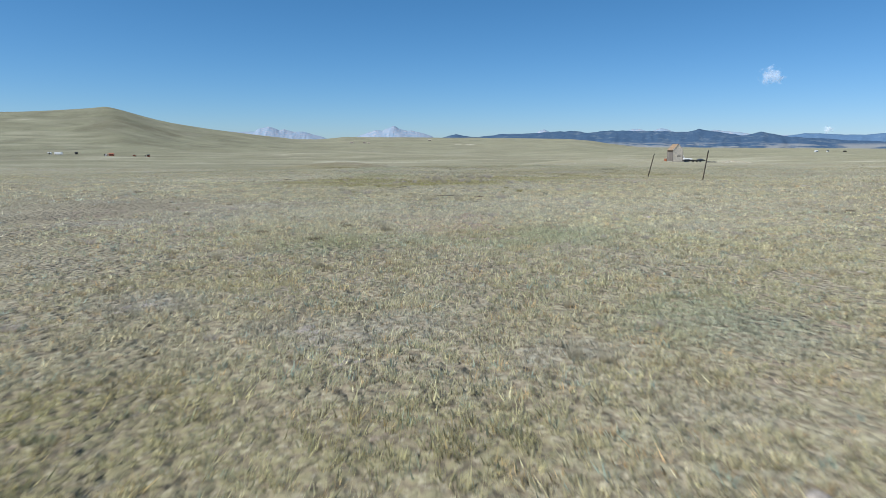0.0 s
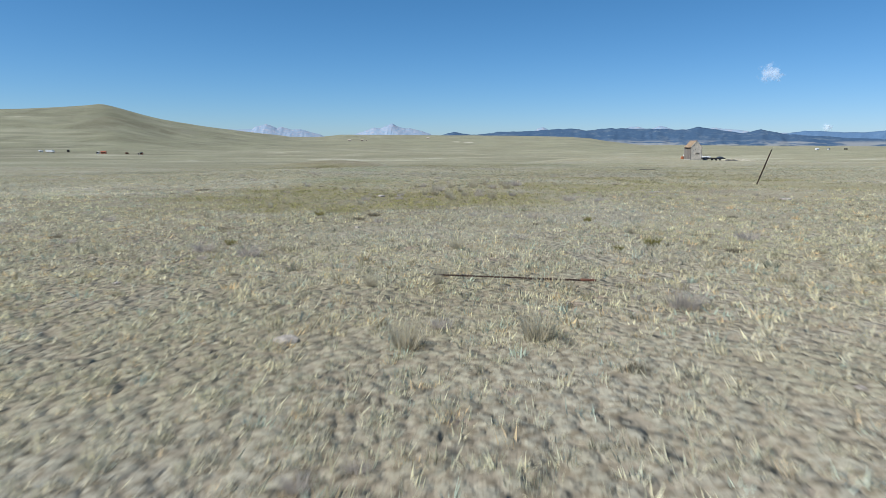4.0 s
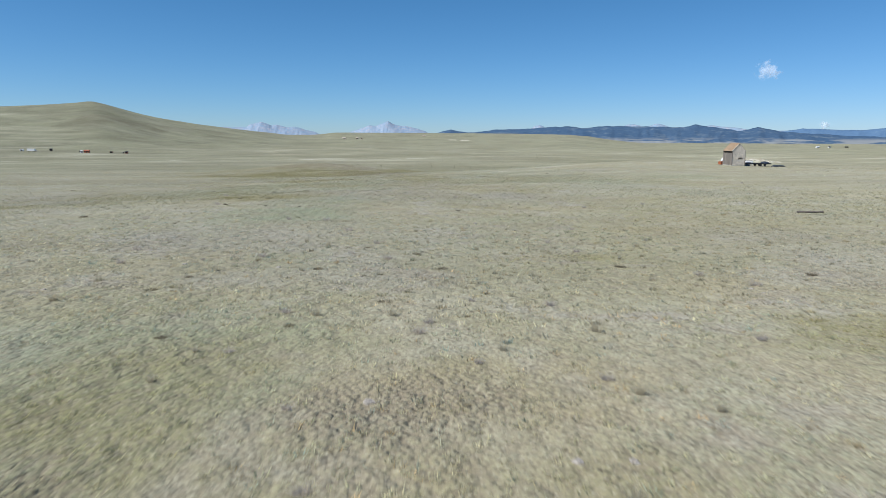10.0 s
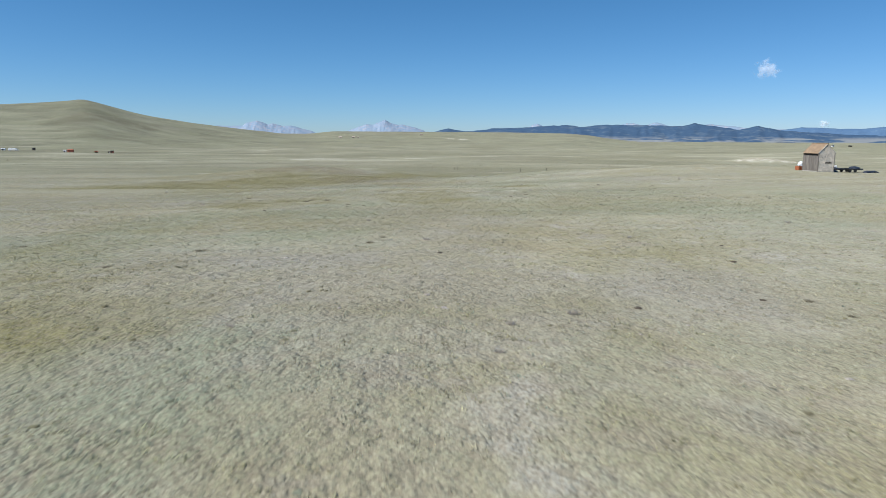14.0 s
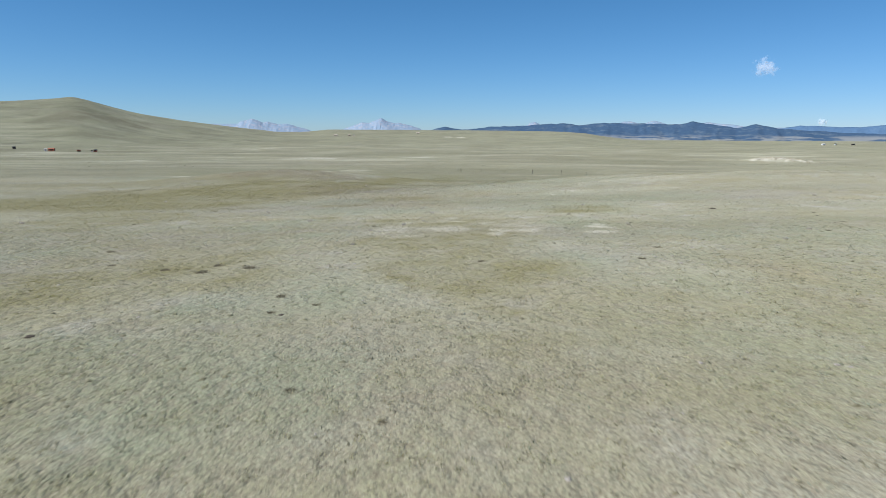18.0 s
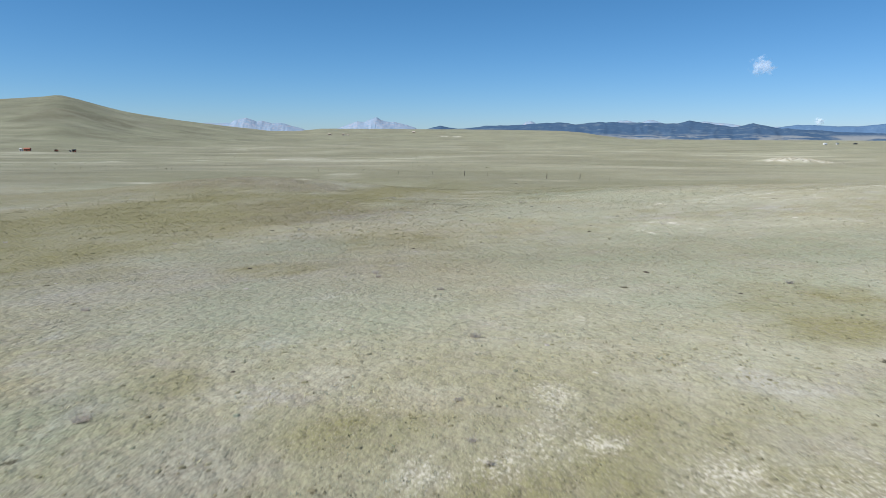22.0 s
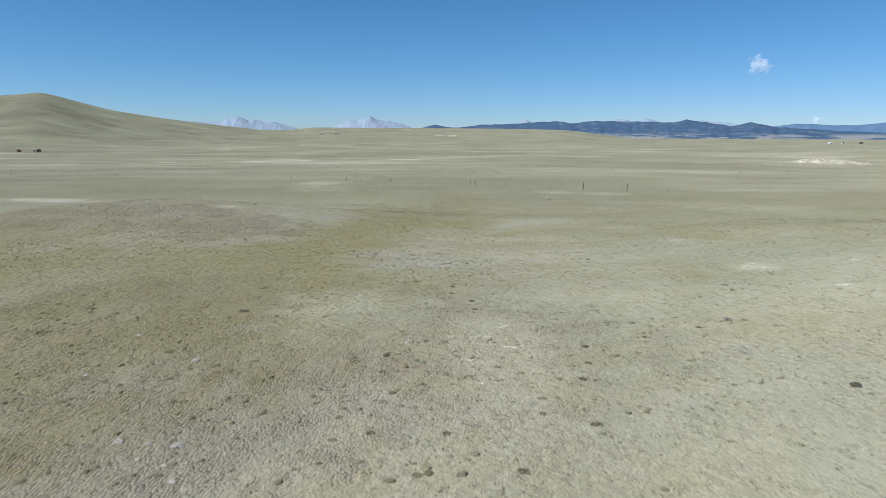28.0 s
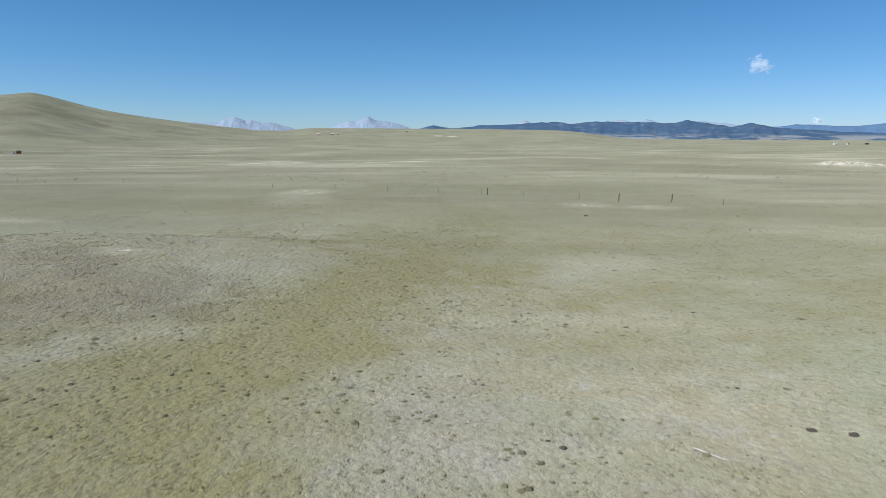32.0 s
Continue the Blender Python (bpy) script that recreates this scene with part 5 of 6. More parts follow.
FENCE_X = [-168, -154, -140, -127, -116, -97, -78, -67, -47, -29, -15.5, -3.3, 6.5, 15.3, 26, 52]
fence = thing("fence", 0, 360, label="straggling line of fence posts across the draw", category="fence")
fence_z = fence.matrix_world.translation.z
for k, px in enumerate(FENCE_X):
    py = 360 - 0.5 * px + 1.5 * math.sin(k * 1.7)
    bm = bmesh.new()
    lean = math.sin(k * 2.3) * 0.05
    rod(bm, (0, 0, -0.3), (math.sin(lean) * 1.25, 0, 1.25), 0.045, 0.038, 6)
    p = part("post", bm, POST_WOOD, fence)
    p.location = (px, py - 360, ground_at(px, py) - fence_z)
for k, (px, py, h, lean) in enumerate(((33.6, 342.8, 1.65, 0.08), (44.0, 340.6, 1.7, 0.03), (7.6, 356.2, 1.5, 0.0))):
    bm = bmesh.new()
    rod(bm, (0, 0, -0.3), (math.sin(lean) * h, 0, h), 0.11, 0.09, 10)
    p = part("corner_post", bm, POST_WOOD, fence, "thick grey timber post")
    p.location = (px, py - 360, ground_at(px, py) - fence_z)



# ---- stones, brush and litter picked out one by one ----
def stone_mesh(seed):
    bm = bmesh.new()
    bmesh.ops.create_icosphere(bm, subdivisions=2, radius=1.0)
    for v in bm.verts:
        v.co *= 1 + 0.35 * noise.noise(v.co * 1.3 + Vector((seed * 7.1, 0, 0))) + 0.12 * noise.noise(v.co * 3.7 + Vector((0, seed * 3.3, 0)))
        v.co.z = v.co.z * 0.45 + 0.1
    me = bpy.data.meshes.new("stone")
    bm.to_mesh(me)
    bm.free()
    me.materials.append(FIELD_STONE)
    return me


def pat_mesh(seed):
    bm = bmesh.new()
    bmesh.ops.create_icosphere(bm, subdivisions=2, radius=1.0)
    for v in bm.verts:
        v.co *= 1 + 0.4 * noise.noise(v.co * 1.6 + Vector((seed * 5.3, 1, 0)))
        v.co.z = max(v.co.z, -0.3) * 0.35 + 0.08
    me = bpy.data.meshes.new("dung_pat")
    bm.to_mesh(me)
    bm.free()
    me.materials.append(DUNG)
    return me


def blades(n, rng, base, spread, height, width, tilt):
    """n blades rising from a small disc: arrays of triangle corners (n, 3, 3)."""
    a = rng.rand(n) * 2 * np.pi
    r = np.sqrt(rng.rand(n)) * base
    foot = np.column_stack((np.cos(a) * r, np.sin(a) * r, np.full(n, -0.01)))
    b = a + rng.randn(n) * 0.7
    h = height * (0.55 + 0.6 * rng.rand(n))
    out = np.tan(tilt * (0.3 + rng.rand(n))) * h * (0.4 + spread * r / base)
    tip = foot + np.column_stack((np.cos(b) * out, np.sin(b) * out, h))
    s = rng.rand(n) * np.pi
    side = np.column_stack((np.cos(s), np.sin(s), np.zeros(n))) * width * (0.6 + 0.6 * rng.rand(n))[:, None]
    return np.stack((foot - side, foot + side, tip), axis=1)


def brush_mesh(name, seed, n, base, spread, height, width, tilt, colour, shade):
    rng = np.random.RandomState(seed)
    tri = blades(n, rng, base, spread, height, width, tilt)
    me = array_mesh(name, tri.reshape(-1, 3), np.arange(n * 3).reshape(-1, 3), GRASS, False)
    k = rng.rand(n)[:, None]
    colour_layer(me, "tint", np.repeat(np.array(colour) * k + np.array(shade) * (1 - k), 3, axis=0))
    return me


SAGE_MESHES = [brush_mesh("sagebrush", 50 + k, 230, 0.6, 1.0, 0.9, 0.018, 0.75, (0.74, 0.68, 0.58), (0.52, 0.46, 0.41)) for k in range(4)]
DARK_MESHES = [brush_mesh("dark_brush", 60 + k, 120, 0.8, 1.0, 0.6, 0.05, 0.8, (0.27, 0.24, 0.17), (0.17, 0.145, 0.10)) for k in range(3)]
BUNCH_MESHES = [brush_mesh("bunchgrass", 70 + k, 190, 0.36, 0.9, 1.15, 0.013, 0.42, (0.80, 0.73, 0.54), (0.56, 0.50, 0.36)) for k in range(4)]
YELLOW_MESHES = [brush_mesh("rabbitbrush", 80 + k, 120, 0.6, 1.0, 0.8, 0.045, 0.6, (0.42, 0.37, 0.13), (0.26, 0.25, 0.09)) for k in range(2)]
STONES = [stone_mesh(k) for k in range(6)]
PATS = [pat_mesh(k) for k in range(4)]
PICK = random.Random(11)


def put(name, meshes, x, y, s, label, category, group="", sink=0.0, flat=1.0):
    ob = new(name, PICK.choice(meshes))
    ob.matrix_world = pose(x, y, ground_at(x, y) - sink * s, 0, 0, PICK.uniform(0, 360)) @ Matrix.Diagonal((s * PICK.uniform(0.85, 1.2), s * PICK.uniform(0.85, 1.2), s * flat, 1))
    return tagged(ob, label, category, group)


SAGE_AT = [(-2.4, 20.7, 0.2), (1.6, 18.0, 0.2), (-3.1, 21.2, 0.2), (0.9, 12.1, 0.12), (0.4, 25.9, 0.15), (3.1, 30.3, 0.2), (3.8, 30.0, 0.2), (1.5, 25.4, 0.18), (-2.2, 30.7, 0.22), (2.4, 39.5, 0.24), (2.7, 38.8, 0.3), (-0.9, 38.0, 0.22), (3.9, 22.0, 0.2),
           (-0.3, 35.1, 0.30), (0.9, 32.6, 0.24), (1.0, 34.5, 0.20), (1.6, 36.5, 0.22), (2.6, 38.6, 0.20), (-5.4, 38.9, 0.20), (-3.6, 36.4, 0.20), (-1.4, 32.7, 0.18), (1.9, 32.7, 0.22)]
for x, y, s in SAGE_AT:
    put("sagebrush", SAGE_MESHES, x, y, s * PICK.uniform(0.65, 0.9), "pale grey sagebrush clump among olive grass", "shrub", "pale sagebrush clumps", 0, 1.1)
DARK_AT = [(-2.2, 35.2, 0.16), (-1.1, 37.6, 0.20), (-1.6, 35.4, 0.18), (-2.6, 34.1, 0.15), (-1.6, 32.3, 0.16),
           (-1.6, 10.75, 0.16), (-1.8, 9.1, 0.18), (-2.8, 10.1, 0.14), (-1.7, 2.6, 0.06), (3.2, 20.8, 0.2), (-10.3, 22.3, 0.25), (-1.5, 26.0, 0.28), (-1.7, 24.9, 0.22), (-8.7, 36.7, 0.35)]
DARK_AT += [(-14.7, 55.3, 0.3), (-15.9, 67.7, 0.35), (-10.9, 91.8, 0.35), (-10.2, 77.6, 0.3), (0.8, 70.9, 0.25), (-4.7, 93.5, 0.3), (-11, 121.7, 0.42), (-12.5, 122.6, 0.36), (-12.6, 121, 0.36),
           (-8.25, 200.2, 0.2), (-8.1, 199.8, 0.14), (-15.3, 209.6, 0.4), (-5.33, 213.3, 0.26), (-4.45, 209.3, 0.24), (3.97, 204, 0.24), (-1.41, 200.2, 0.2), (-4.69, 193, 0.24), (-6.32, 195.2, 0.2), (-10, 198.8, 0.26), (-22.9, 206.4, 0.3), (-16.5, 203.6, 0.26),
           (1.48, 203.1, 0.18), (-4.44, 200.2, 0.16), (-8.3, 195.4, 0.22), (-14.2, 121.7, 0.3), (-8.6, 116.4, 0.3), (-8.4, 114.3, 0.22), (-7.3, 115.1, 0.22), (-19.1, 127.6, 0.3)]
for x, y, s in DARK_AT:
    put("dark_brush", DARK_MESHES, x, y, s * 0.58, "dark dried brush clump with bare stems", "shrub", "dark brush clumps", 0, 0.75)
BUNCH_AT = [(-1.37, 7.0, 0.11), (-1.33, 7.04, 0.08), (0.4, 17.2, 0.22), (-0.4, 17.0, 0.2), (0.0, 21.1, 0.16), (-0.89, 10.08, 0.17), (-2.64, 7.56, 0.12), (1.0, 5.1, 0.09), (0.2, 37.3, 0.22), (1.0, 37.3, 0.25), (0.1, 31.0, 0.2), (1.1, 38.3, 0.24),
            (-0.4, 33.0, 0.32), (0.5, 32.6, 0.20), (1.2, 31.7, 0.26), (-0.0, 31.7, 0.26), (0.9, 37.0, 0.22), (2.1, 36.5, 0.24), (2.1, 39.2, 0.20), (0.4, 34.6, 0.20), (0.1, 36.8, 0.22), (-0.7, 33.0, 0.16), (1.5, 39.3, 0.20)]
for x, y, s in BUNCH_AT:
    put("bunchgrass", BUNCH_MESHES, x, y, s * 0.95, "tall pale straw bunchgrass clump", "grass", "tall bunchgrass clumps")
for x, y, s in ((2.5, 21.6, 0.13), (2.4, 24.9, 0.12), (-3.0, 21.9, 0.1), (-2.6, 26.2, 0.12), (1.9, 21.0, 0.09)):
    put("rabbitbrush", YELLOW_MESHES, x, y, s, "small yellow-green rabbitbrush tuft", "shrub", "rabbitbrush tufts")
STONE_AT = [(1.3, 2.1, 0.05), (-1.95, 32.2, 0.11), (-1.45, 32.6, 0.07), (3.0, 69.8, 0.13), (-2.3, 82.7, 0.12), (4.0, 117.9, 0.11), (6.0, 120.6, 0.1), (-3.17, 201.23, 0.16), (-15.13, 202.46, 0.22),
            (-18.55, 205.85, 0.2), (-13.16, 195.18, 0.22), (-14.84, 195.65, 0.25), (-13.95, 195.42, 0.16), (-9.2, 159.3, 0.14), (-13.0, 156.4, 0.16), (-18.4, 201.2, 0.18), (-3.44, 199.4, 0.13), (-1.24, 206.2, 0.12), (-7.65, 210, 0.12), (-9.94, 198.8, 0.14), (-7.46, 197.3, 0.12), (-13.1, 194.2, 0.14), (-13.9, 194.6, 0.12), (-12.6, 193.4, 0.16), (1.32, 65.4, 0.14), (13.3, 24.3, 0.12), (8.76, 30.4, 0.13)]
for x, y, s in STONE_AT:
    put("stone", STONES, x, y, s * (1.0 if y < 60 else 0.6), "pale flat stone lying in the grass", "stone", "larger pale stones", 0.05)
FLAKES_AT = [(-3.3, 34.4, 0.30), (-3.3, 35.4, 0.25), (-2.7, 35.5, 0.25), (0.3, 61.9, 0.3), (-1.9, 61.15, 0.16), (1.0, 60.9, 0.13), (-4.1, 63.25, 0.16), (-1.3, 42.6, 0.3), (-1.0, 4.6, 0.2), (-0.8, 4.3, 0.13), (-0.6, 3.8, 0.1), (-2.6, 5.3, 0.2), (-2.0, 81.5, 0.25)]
for x, y, s in FLAKES_AT:
    for k in range(6):
        put("rock_flake", STONES, x + PICK.gauss(0, s * 0.55), y + PICK.gauss(0, s * 0.4), s * PICK.uniform(0.12, 0.32), "thin pale flake of broken rock on the soil", "stone", "broken rock flakes", 0.1, 0.4)
PAT_AT = [(17.8, 147.3, 0.3), (4.8, 158.9, 0.18), (-8.22, 202.02, 0.2), (5.52, 196.95, 0.26), (-0.99, 202.2, 0.18), (-5.22, 215.26, 0.2), (-4.45, 211.29, 0.18), (-3.66, 225.43, 0.18), (4.1, 226.06, 0.2), (5.05, 225.52, 0.22),
          (19.9, 315.5, 0.5), (-14.6, 162.9, 0.2), (6.5, 176.6, 0.24)]
for x, y, s in PAT_AT:
    put("dung_pat", PATS, x, y, s * 0.68, "dark dung pat on the short grass", "dung", "larger dung pats")


def log(name, x, y, length, r, turn, material, label, category):
    bm = bmesh.new()
    rod(bm, (-length / 2, 0, r * 0.8), (length / 2, 0, r * 0.8), r, r * 0.75, 9)
    bmesh.ops.subdivide_edges(bm, edges=[e for e in bm.edges if e.calc_length() > length * 0.6], cuts=7)
    for v in bm.verts:
        v.co += Vector((0, noise.noise(v.co * 5 / length), noise.noise(v.co * 4 / length + Vector((7, 0, 0))) * 0.5)) * r * 0.7
    ob = part(name, bm, material)
    ob.matrix_world = pose(x, y, ground_at(x, y), 0, 0, turn)
    return tagged(ob, label, category)


log("charred_wood", -0.62, 11.23, 0.16, 0.014, 4, RED_WOOD, "charred wood chunk on bare pinkish soil", "wood")
log("charred_wood", -0.21, 11.24, 0.05, 0.012, 30, RED_WOOD, "short charred wood stub on bare soil", "wood")
log("driftwood_log", 17.1, 68.9, 1.3, 0.06, 6, POST_WOOD, "dark weathered log lying in the grass", "wood")
log("bleached_stick", 0.4, 224.7, 1.1, 0.03, -50, ROCK, "bleached stick lying on the short grass", "wood")



def strewn(count, y0, y1, reach, seed, margin=0.4):
    """Places over a stretch of the flight, denser near its middle line."""
    rng = random.Random(seed)
    for k in range(count):
        y = rng.uniform(y0, y1)
        mid = float(np.interp(y, [0, 60, 120, 208, 400], [0.5, -1.0, -4.5, -8.0, -10.0]))
        near = float(np.interp(y, [0, 60, 120], [0.42, 0.8, 1.0]))
        yield mid + rng.uniform(-1, 1) * reach * (0.35 + 0.65 * rng.random()), y, rng.random(), near


for x, y, u, near in strewn(90, 3, 60, 14, 1):
    put("sagebrush", SAGE_MESHES, x, y, (0.10 + 0.11 * u) * near, "small grey sagebrush tuft on the prairie", "shrub", "sagebrush on the prairie")
for x, y, u, near in strewn(80, 60, 250, 40, 2):
    put("sagebrush", SAGE_MESHES, x, y, (0.1 + 0.12 * u) * near, "small grey sagebrush tuft on the prairie", "shrub", "sagebrush on the prairie")
for x, y, u, near in strewn(60, 3, 60, 14, 3):
    put("dark_brush", DARK_MESHES, x, y, (0.09 + 0.11 * u) * near, "dark dried brush tuft on the prairie", "shrub", "dark brush on the prairie", 0, 0.7)
for x, y, u, near in strewn(120, 60, 260, 42, 4):
    put("dark_brush", DARK_MESHES, x, y, (0.07 + 0.10 * u) * near, "dark dried brush tuft on the prairie", "shrub", "dark brush on the prairie", 0, 0.7)
for x, y, u, near in strewn(80, 3, 60, 11, 5):
    put("bunchgrass", BUNCH_MESHES, x, y, (0.11 + 0.12 * u) * near, "upright pale straw bunchgrass", "grass", "bunchgrass on the prairie")
for x, y, u, near in strewn(110, 3, 110, 16, 6):
    put("stone", STONES, x, y, 0.025 + 0.05 * u * u, "small pale stone half sunk in the grass", "stone", "stones on the prairie", 0.05)
for x, y, u, near in strewn(150, 110, 260, 34, 7):
    put("stone", STONES, x, y, 0.03 + 0.055 * u * u, "pale stone half sunk in the short grass", "stone", "stones on the prairie", 0.05)
for x, y, u, near in strewn(50, 70, 260, 34, 8):
    put("dung_pat", PATS, x, y, 0.05 + 0.06 * u, "dark dry dung pat on the short grass", "dung", "dung pats on the prairie")


# ---- grass, uncounted ----
def palette(x, y, rng):
    """Blade colours after the ground cover at x, y, with brightness also stepped along y."""
    g, p, s = cover(x, y)
    tan_at, mint_at, ash_at = tones(x, y)
    n = len(x)
    straw, sage, tan, grey, olive = (np.array(v) for v in ((0.48, 0.448, 0.265), (0.44, 0.446, 0.32), (0.455, 0.385, 0.225), (0.50, 0.475, 0.39), (0.36, 0.335, 0.16)))

    def blend(c, other, amount):
        return c * (1 - amount)[:, None] + other * amount[:, None]

    c = blend(np.repeat(straw[None, :], n, axis=0), sage, smooth(0.36, 0.64, fbm(x / 11, y / 11, 51, 4)))
    c = blend(c, tan, 0.45 * smooth(0.48, 0.66, fbm(x / 3.4, y / 3.4, 52, 4)))
    c = blend(c, grey, 0.75 * smooth(0.50, 0.66, fbm(x / 2.3, y / 2.3, 53, 4)))
    c = blend(c, np.array((0.43, 0.385, 0.30)), 0.5 * smooth(0.54, 0.66, fbm(x / 1.7, y / 1.7, 55, 4)))
    c = blend(c, olive, 0.35 * smooth(0.52, 0.68, fbm(x / 5.5, y / 5.5, 54, 4)))
    # straw turf at the very start, then greyer and browner on the stony rise
    c = blend(c, np.array((0.50, 0.46, 0.275)), 0.6 * (1 - smooth(7, 13, y)))
    c = blend(c, np.array((0.46, 0.43, 0.305)), 0.5 * smooth(9, 13, y) * (1 - smooth(24, 32, y)))
    u = rng.rand(n)
    c = np.where((u < 0.05)[:, None], np.array((0.22, 0.19, 0.12)), c)
    c = np.where((u > 0.8)[:, None], c * 0.4 + np.array((0.70, 0.645, 0.43)) * 0.6, c)
    c = np.where(((u > 0.09) & (u < 0.16))[:, None], np.array((0.36, 0.42, 0.34)), c)
    c = np.where(((u > 0.72) & (u < 0.8) & (y < 70))[:, None], np.array((0.52, 0.395, 0.225)), c)
    c = blend(c, np.array((0.475, 0.40, 0.265)), 0.45 * smooth(34, 42, y) * (1 - smooth(50, 62, y)) * smooth(0.35, 0.6, fbm(x / 2.5, y / 2.5, 57, 4)))
    c = blend(c, tan, 0.7 * tan_at)
    c = blend(c, np.array((0.425, 0.405, 0.335)), 0.65 * ash_at)
    c = blend(c, np.array((0.365, 0.40, 0.27)), 0.8 * mint_at)
    c = blend(c, np.array((0.305, 0.28, 0.122)), np.clip(0.95 * g, 0, 1))
    c = blend(c, np.array((0.25, 0.225, 0.115)), 0.55 * draw_floor(x, y, (fbm(x / 5, y / 5, 11, 5) - 0.5) * 1.3) * smooth(0.25, 0.6, fbm(x / 4, y / 6, 28, 4)))
    c = blend(c, np.array((0.68, 0.64, 0.5)), 0.6 * np.maximum(p, chalk(x, y)))
    c = blend(c, np.array((0.27, 0.262, 0.165)), 0.75 * scrubby(x, y))
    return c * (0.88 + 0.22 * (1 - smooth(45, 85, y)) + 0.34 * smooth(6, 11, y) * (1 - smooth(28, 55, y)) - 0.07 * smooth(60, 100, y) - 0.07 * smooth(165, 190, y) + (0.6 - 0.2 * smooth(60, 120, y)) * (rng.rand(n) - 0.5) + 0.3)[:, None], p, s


def sward(name, label, x0, x1, y0, y1, density, per, base, height, width, seed, over=None, share=0.45, tilt=0.65, calm=0.0):
    """Tufts of blades over a field, thinning out towards its far and outer edges."""
    rng = np.random.RandomState(seed)
    n = int((x1 - x0) * (y1 - y0) * density)
    x, y = rng.uniform(x0, x1, n), rng.uniform(y0, y1, n)
    tint, p, s = palette(x, y, rng)
    if over:
        tint = np.where((rng.rand(n) < share)[:, None], tint * 0.35 + np.array(over) * 0.65, tint)
    tint = tint * (1 - calm) + np.array((0.39, 0.38, 0.24)) * calm
    thin = vnoise(x / 0.5, y / 0.5, 61) * 0.6 + fbm(x / 3, y / 3, 62, 3) * 0.5
    keep = (rng.rand(n) < np.clip(thin * 1.5, 0.1, 1)) & (rng.rand(n) > np.maximum(0.5 * smooth(0.75, 1.0, s), 0.75 * smooth(0.5, 1.0, p)))
    if over:
        keep &= rng.rand(n) < 0.15 + smooth(0.4, 0.62, fbm(x / 11, y / 11, 64, 4))
    keep &= rng.rand(n) > smooth(y1 - 0.4 * (y1 - y0), y1, y)
    ragged = (fbm(x / 9, y / 9, 63, 3) - 0.5) * 0.5
    for side in ((x - x0) / (x1 - x0), (x1 - x) / (x1 - x0)):
        keep &= rng.rand(n) < smooth(0.0, 0.25, side + ragged * (side < 0.4))
    x, y, tint = x[keep], y[keep], tint[keep]
    n = len(x)
    size = 0.55 + 0.7 * rng.rand(n) ** 1.5
    tri = blades(n * per, rng, base, 1.0, height, width, tilt).reshape(n, per * 3, 3) * size[:, None, None]
    tri = tri + np.column_stack((x, y, ground(x, y)))[:, None, :]
    me = array_mesh(name, tri.reshape(-1, 3), np.arange(n * per * 3).reshape(-1, 3), GRASS, False)
    shades = 0.65 + 0.7 * rng.rand(n * per, 1)
    colour_layer(me, "tint", np.repeat(np.repeat(tint, per, axis=0) * shades, 3, axis=0))
    return tagged(new(name, me), label, "grass", kind="stuff")


def cushions(name, label, x0, x1, y0, y1, density, small, large, seed):
    """Low rounded lumps of brush, each a rough half dome, in drifts."""
    rng = np.random.RandomState(seed)
    n = int((x1 - x0) * (y1 - y0) * density)
    x, y = rng.uniform(x0, x1, n), rng.uniform(y0, y1, n)
    keep = rng.rand(n) < 0.12 + smooth(0.40, 0.64, fbm(x / 9, y / 11, 64, 4))
    for side in ((x - x0) / (x1 - x0), (x1 - x) / (x1 - x0), (y1 - y) / (y1 - y0), (y - y0) / (y1 - y0)):
        keep &= rng.rand(n) < smooth(0.0, 0.2, side)
    x, y = x[keep], y[keep]
    n = len(x)
    a = np.arange(6) * np.pi / 3
    rings = [np.column_stack((np.cos(a + k * 0.5) * r, np.sin(a + k * 0.5) * r, np.full(6, z))) for k, (r, z) in enumerate(((1.05, -0.08), (0.68, 0.27)))]
    dome = np.vstack(rings + [np.array([[0, 0, 0.38]])])
    faces = [(i, (i + 1) % 6, 6 + (i + 1) % 6) for i in range(6)] + [(i, 6 + (i + 1) % 6, 6 + i) for i in range(6)] + [(6 + i, 6 + (i + 1) % 6, 12) for i in range(6)]
    size = small + (large - small) * rng.rand(n) ** 2
    verts = dome[None] * (1 + (rng.rand(n, 13, 1) - 0.5) * 0.6) * size[:, None, None]
    verts = verts * (1 + (rng.rand(n, 1, 3) - 0.5) * np.array((0.7, 0.7, 0.5))) + np.column_stack((x, y, ground(x, y)))[:, None, :]
    me = array_mesh(name, verts.reshape(-1, 3), (np.arange(n)[:, None, None] * 13 + np.array(faces)[None]).reshape(-1, 3), GRASS, False)
    tint, p, s = palette(x, y, rng)
    tint = np.where((rng.rand(n) < 0.5)[:, None], tint * 0.35 + np.array((0.325, 0.305, 0.2)) * 0.65, tint * 0.6 + np.array((0.40, 0.385, 0.27)) * 0.4)
    colour_layer(me, "tint", np.repeat(tint, 13, axis=0) * (0.75 + 0.5 * rng.rand(n * 13, 1)))
    return tagged(new(name, me), label, "brush", kind="stuff")


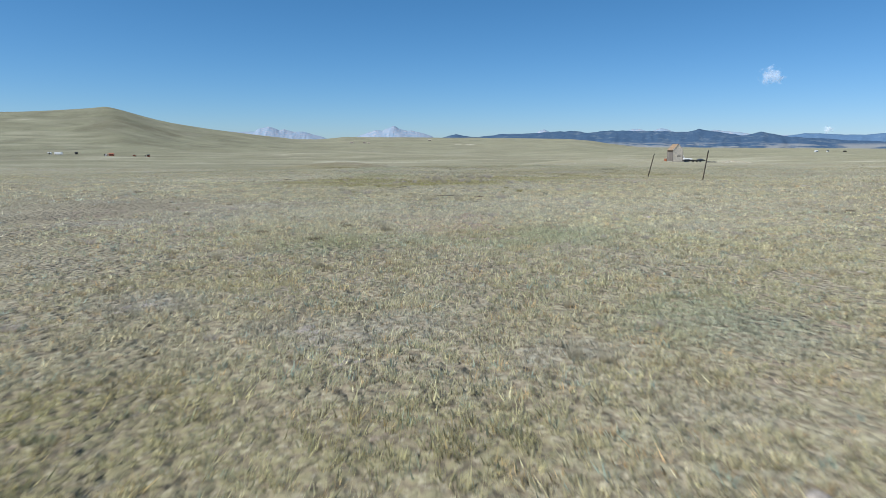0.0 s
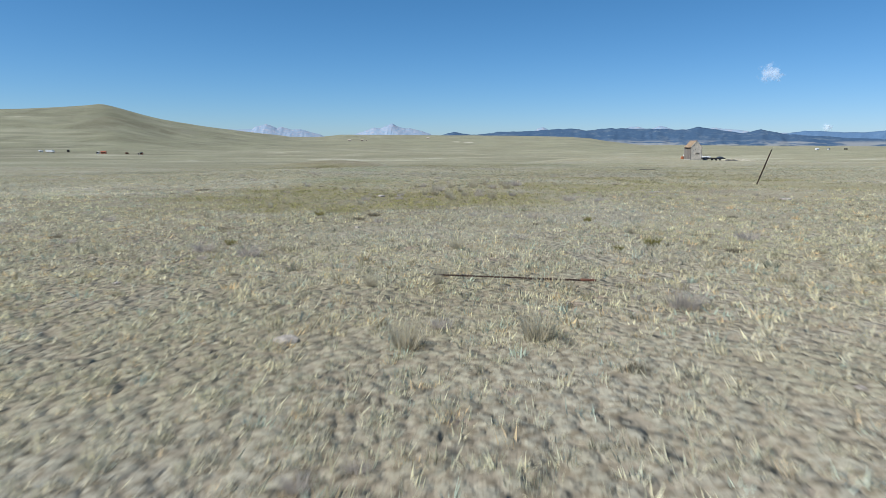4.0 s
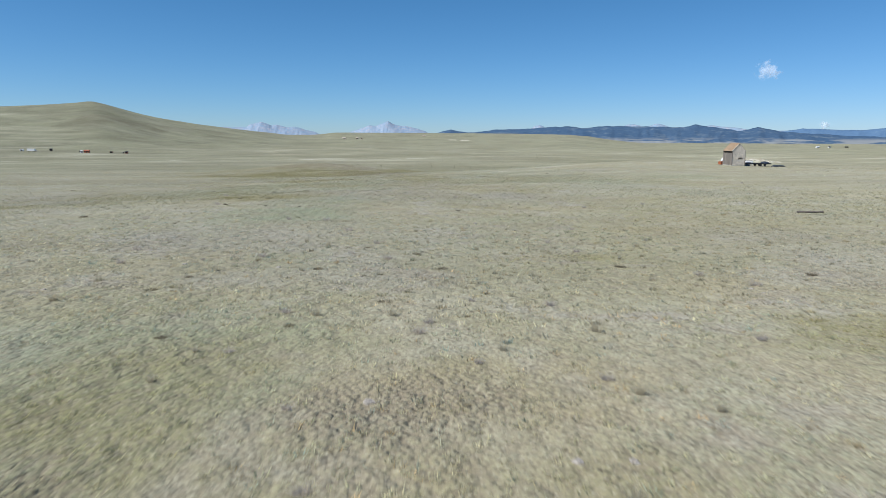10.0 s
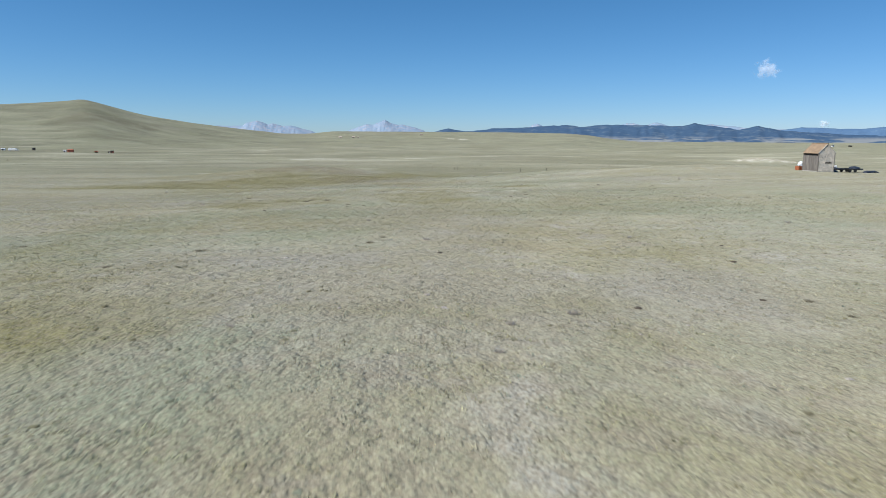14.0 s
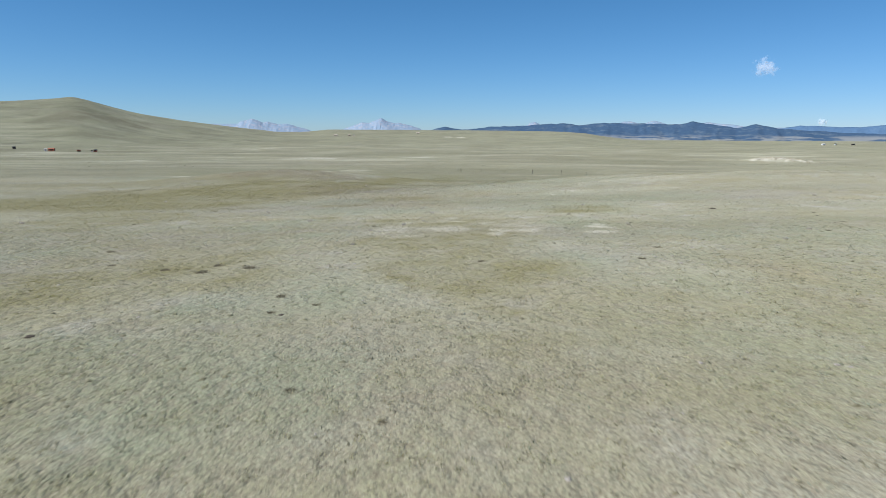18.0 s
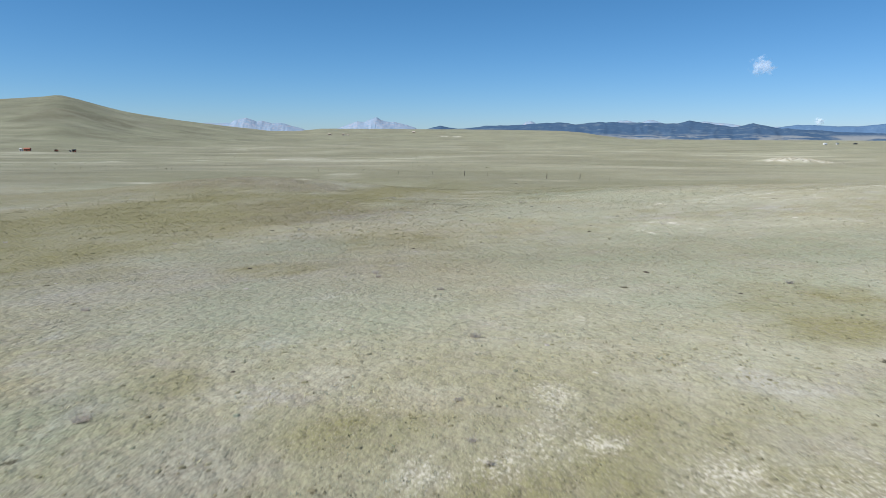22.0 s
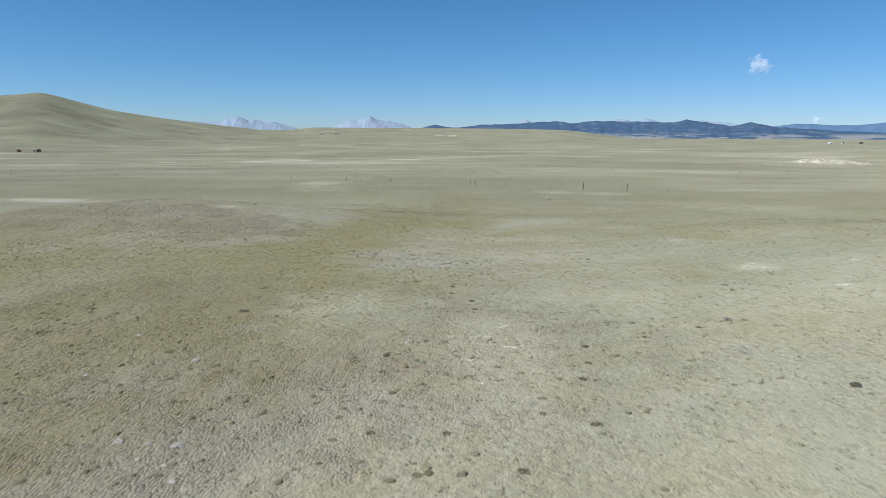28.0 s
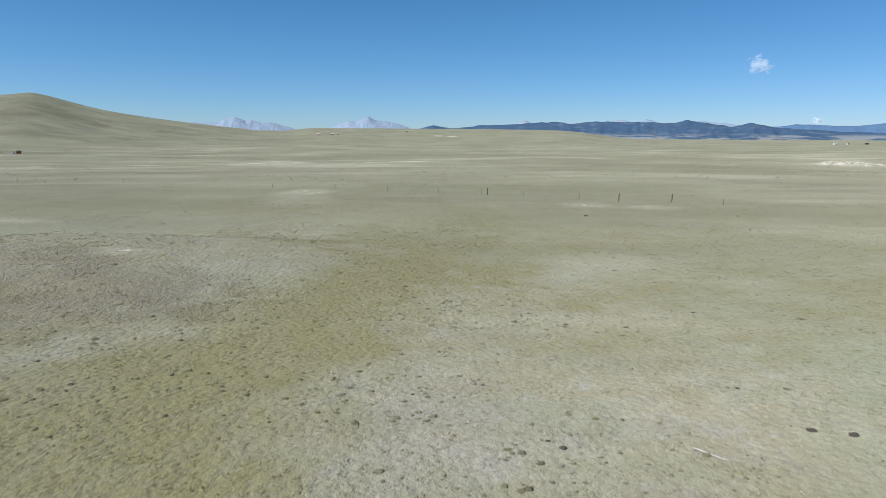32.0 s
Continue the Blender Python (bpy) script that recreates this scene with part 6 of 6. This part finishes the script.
TUFTED = "short dry tufted grass in straw and sage tones"
CUSHIONS = "low cushions of grey and dark brush among the grass"
SPARSE = "sparse dry grass clumps across the plain"
DARK = (0.28, 0.255, 0.17)
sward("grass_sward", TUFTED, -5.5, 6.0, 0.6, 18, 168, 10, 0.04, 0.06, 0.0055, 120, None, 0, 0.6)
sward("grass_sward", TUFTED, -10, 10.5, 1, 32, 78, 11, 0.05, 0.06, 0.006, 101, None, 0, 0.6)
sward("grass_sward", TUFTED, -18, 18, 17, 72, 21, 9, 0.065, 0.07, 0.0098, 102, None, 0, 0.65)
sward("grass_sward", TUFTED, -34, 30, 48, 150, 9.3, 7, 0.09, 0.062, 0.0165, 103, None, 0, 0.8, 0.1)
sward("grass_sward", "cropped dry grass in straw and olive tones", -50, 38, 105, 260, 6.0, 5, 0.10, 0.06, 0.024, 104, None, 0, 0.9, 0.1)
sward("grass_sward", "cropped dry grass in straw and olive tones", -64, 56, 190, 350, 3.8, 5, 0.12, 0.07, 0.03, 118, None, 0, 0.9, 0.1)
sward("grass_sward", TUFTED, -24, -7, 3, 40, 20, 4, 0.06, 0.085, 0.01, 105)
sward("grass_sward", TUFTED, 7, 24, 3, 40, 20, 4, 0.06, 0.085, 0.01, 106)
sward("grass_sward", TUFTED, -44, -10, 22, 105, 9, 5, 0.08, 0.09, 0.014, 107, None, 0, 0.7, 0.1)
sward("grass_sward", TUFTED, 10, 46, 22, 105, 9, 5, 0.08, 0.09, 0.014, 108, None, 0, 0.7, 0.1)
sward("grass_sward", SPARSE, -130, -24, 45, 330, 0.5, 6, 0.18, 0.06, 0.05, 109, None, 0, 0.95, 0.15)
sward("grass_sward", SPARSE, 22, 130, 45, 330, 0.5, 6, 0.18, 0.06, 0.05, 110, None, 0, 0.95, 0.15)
sward("brush_clumps", CUSHIONS, -9, 9, 2, 30, 3.0, 24, 0.045, 0.055, 0.007, 116, DARK, 0.45, 0.45)
sward("brush_clumps", CUSHIONS, -16, 16, 18, 75, 1.7, 24, 0.065, 0.08, 0.010, 117, DARK, 0.45, 0.45)
cushions("brush_clumps", CUSHIONS, -44, 40, 45, 200, 2.1, 0.03, 0.08, 115)
cushions("brush_clumps", "low rounded cushions of dark and pale brush on the olive slope", -66, 6, 160, 330, 2.7, 0.045, 0.15, 111)
cushions("brush_clumps", CUSHIONS, -16, 70, 140, 330, 1.6, 0.03, 0.085, 112)
cushions("brush_dots", "dark low scrub thick round the far fence", -60, 140, 300, 450, 0.16, 0.09, 0.24, 121)
cushions("brush_dots", "scattered low brush dotting the far side of the draw", -200, 200, 230, 540, 0.08, 0.1, 0.26, 113)
sward("brush_dots", "scattered low brush dotting the far plain", -420, 420, 440, 1000, 0.02, 12, 0.35, 0.3, 0.09, 114, DARK, 0.7, 0.45)
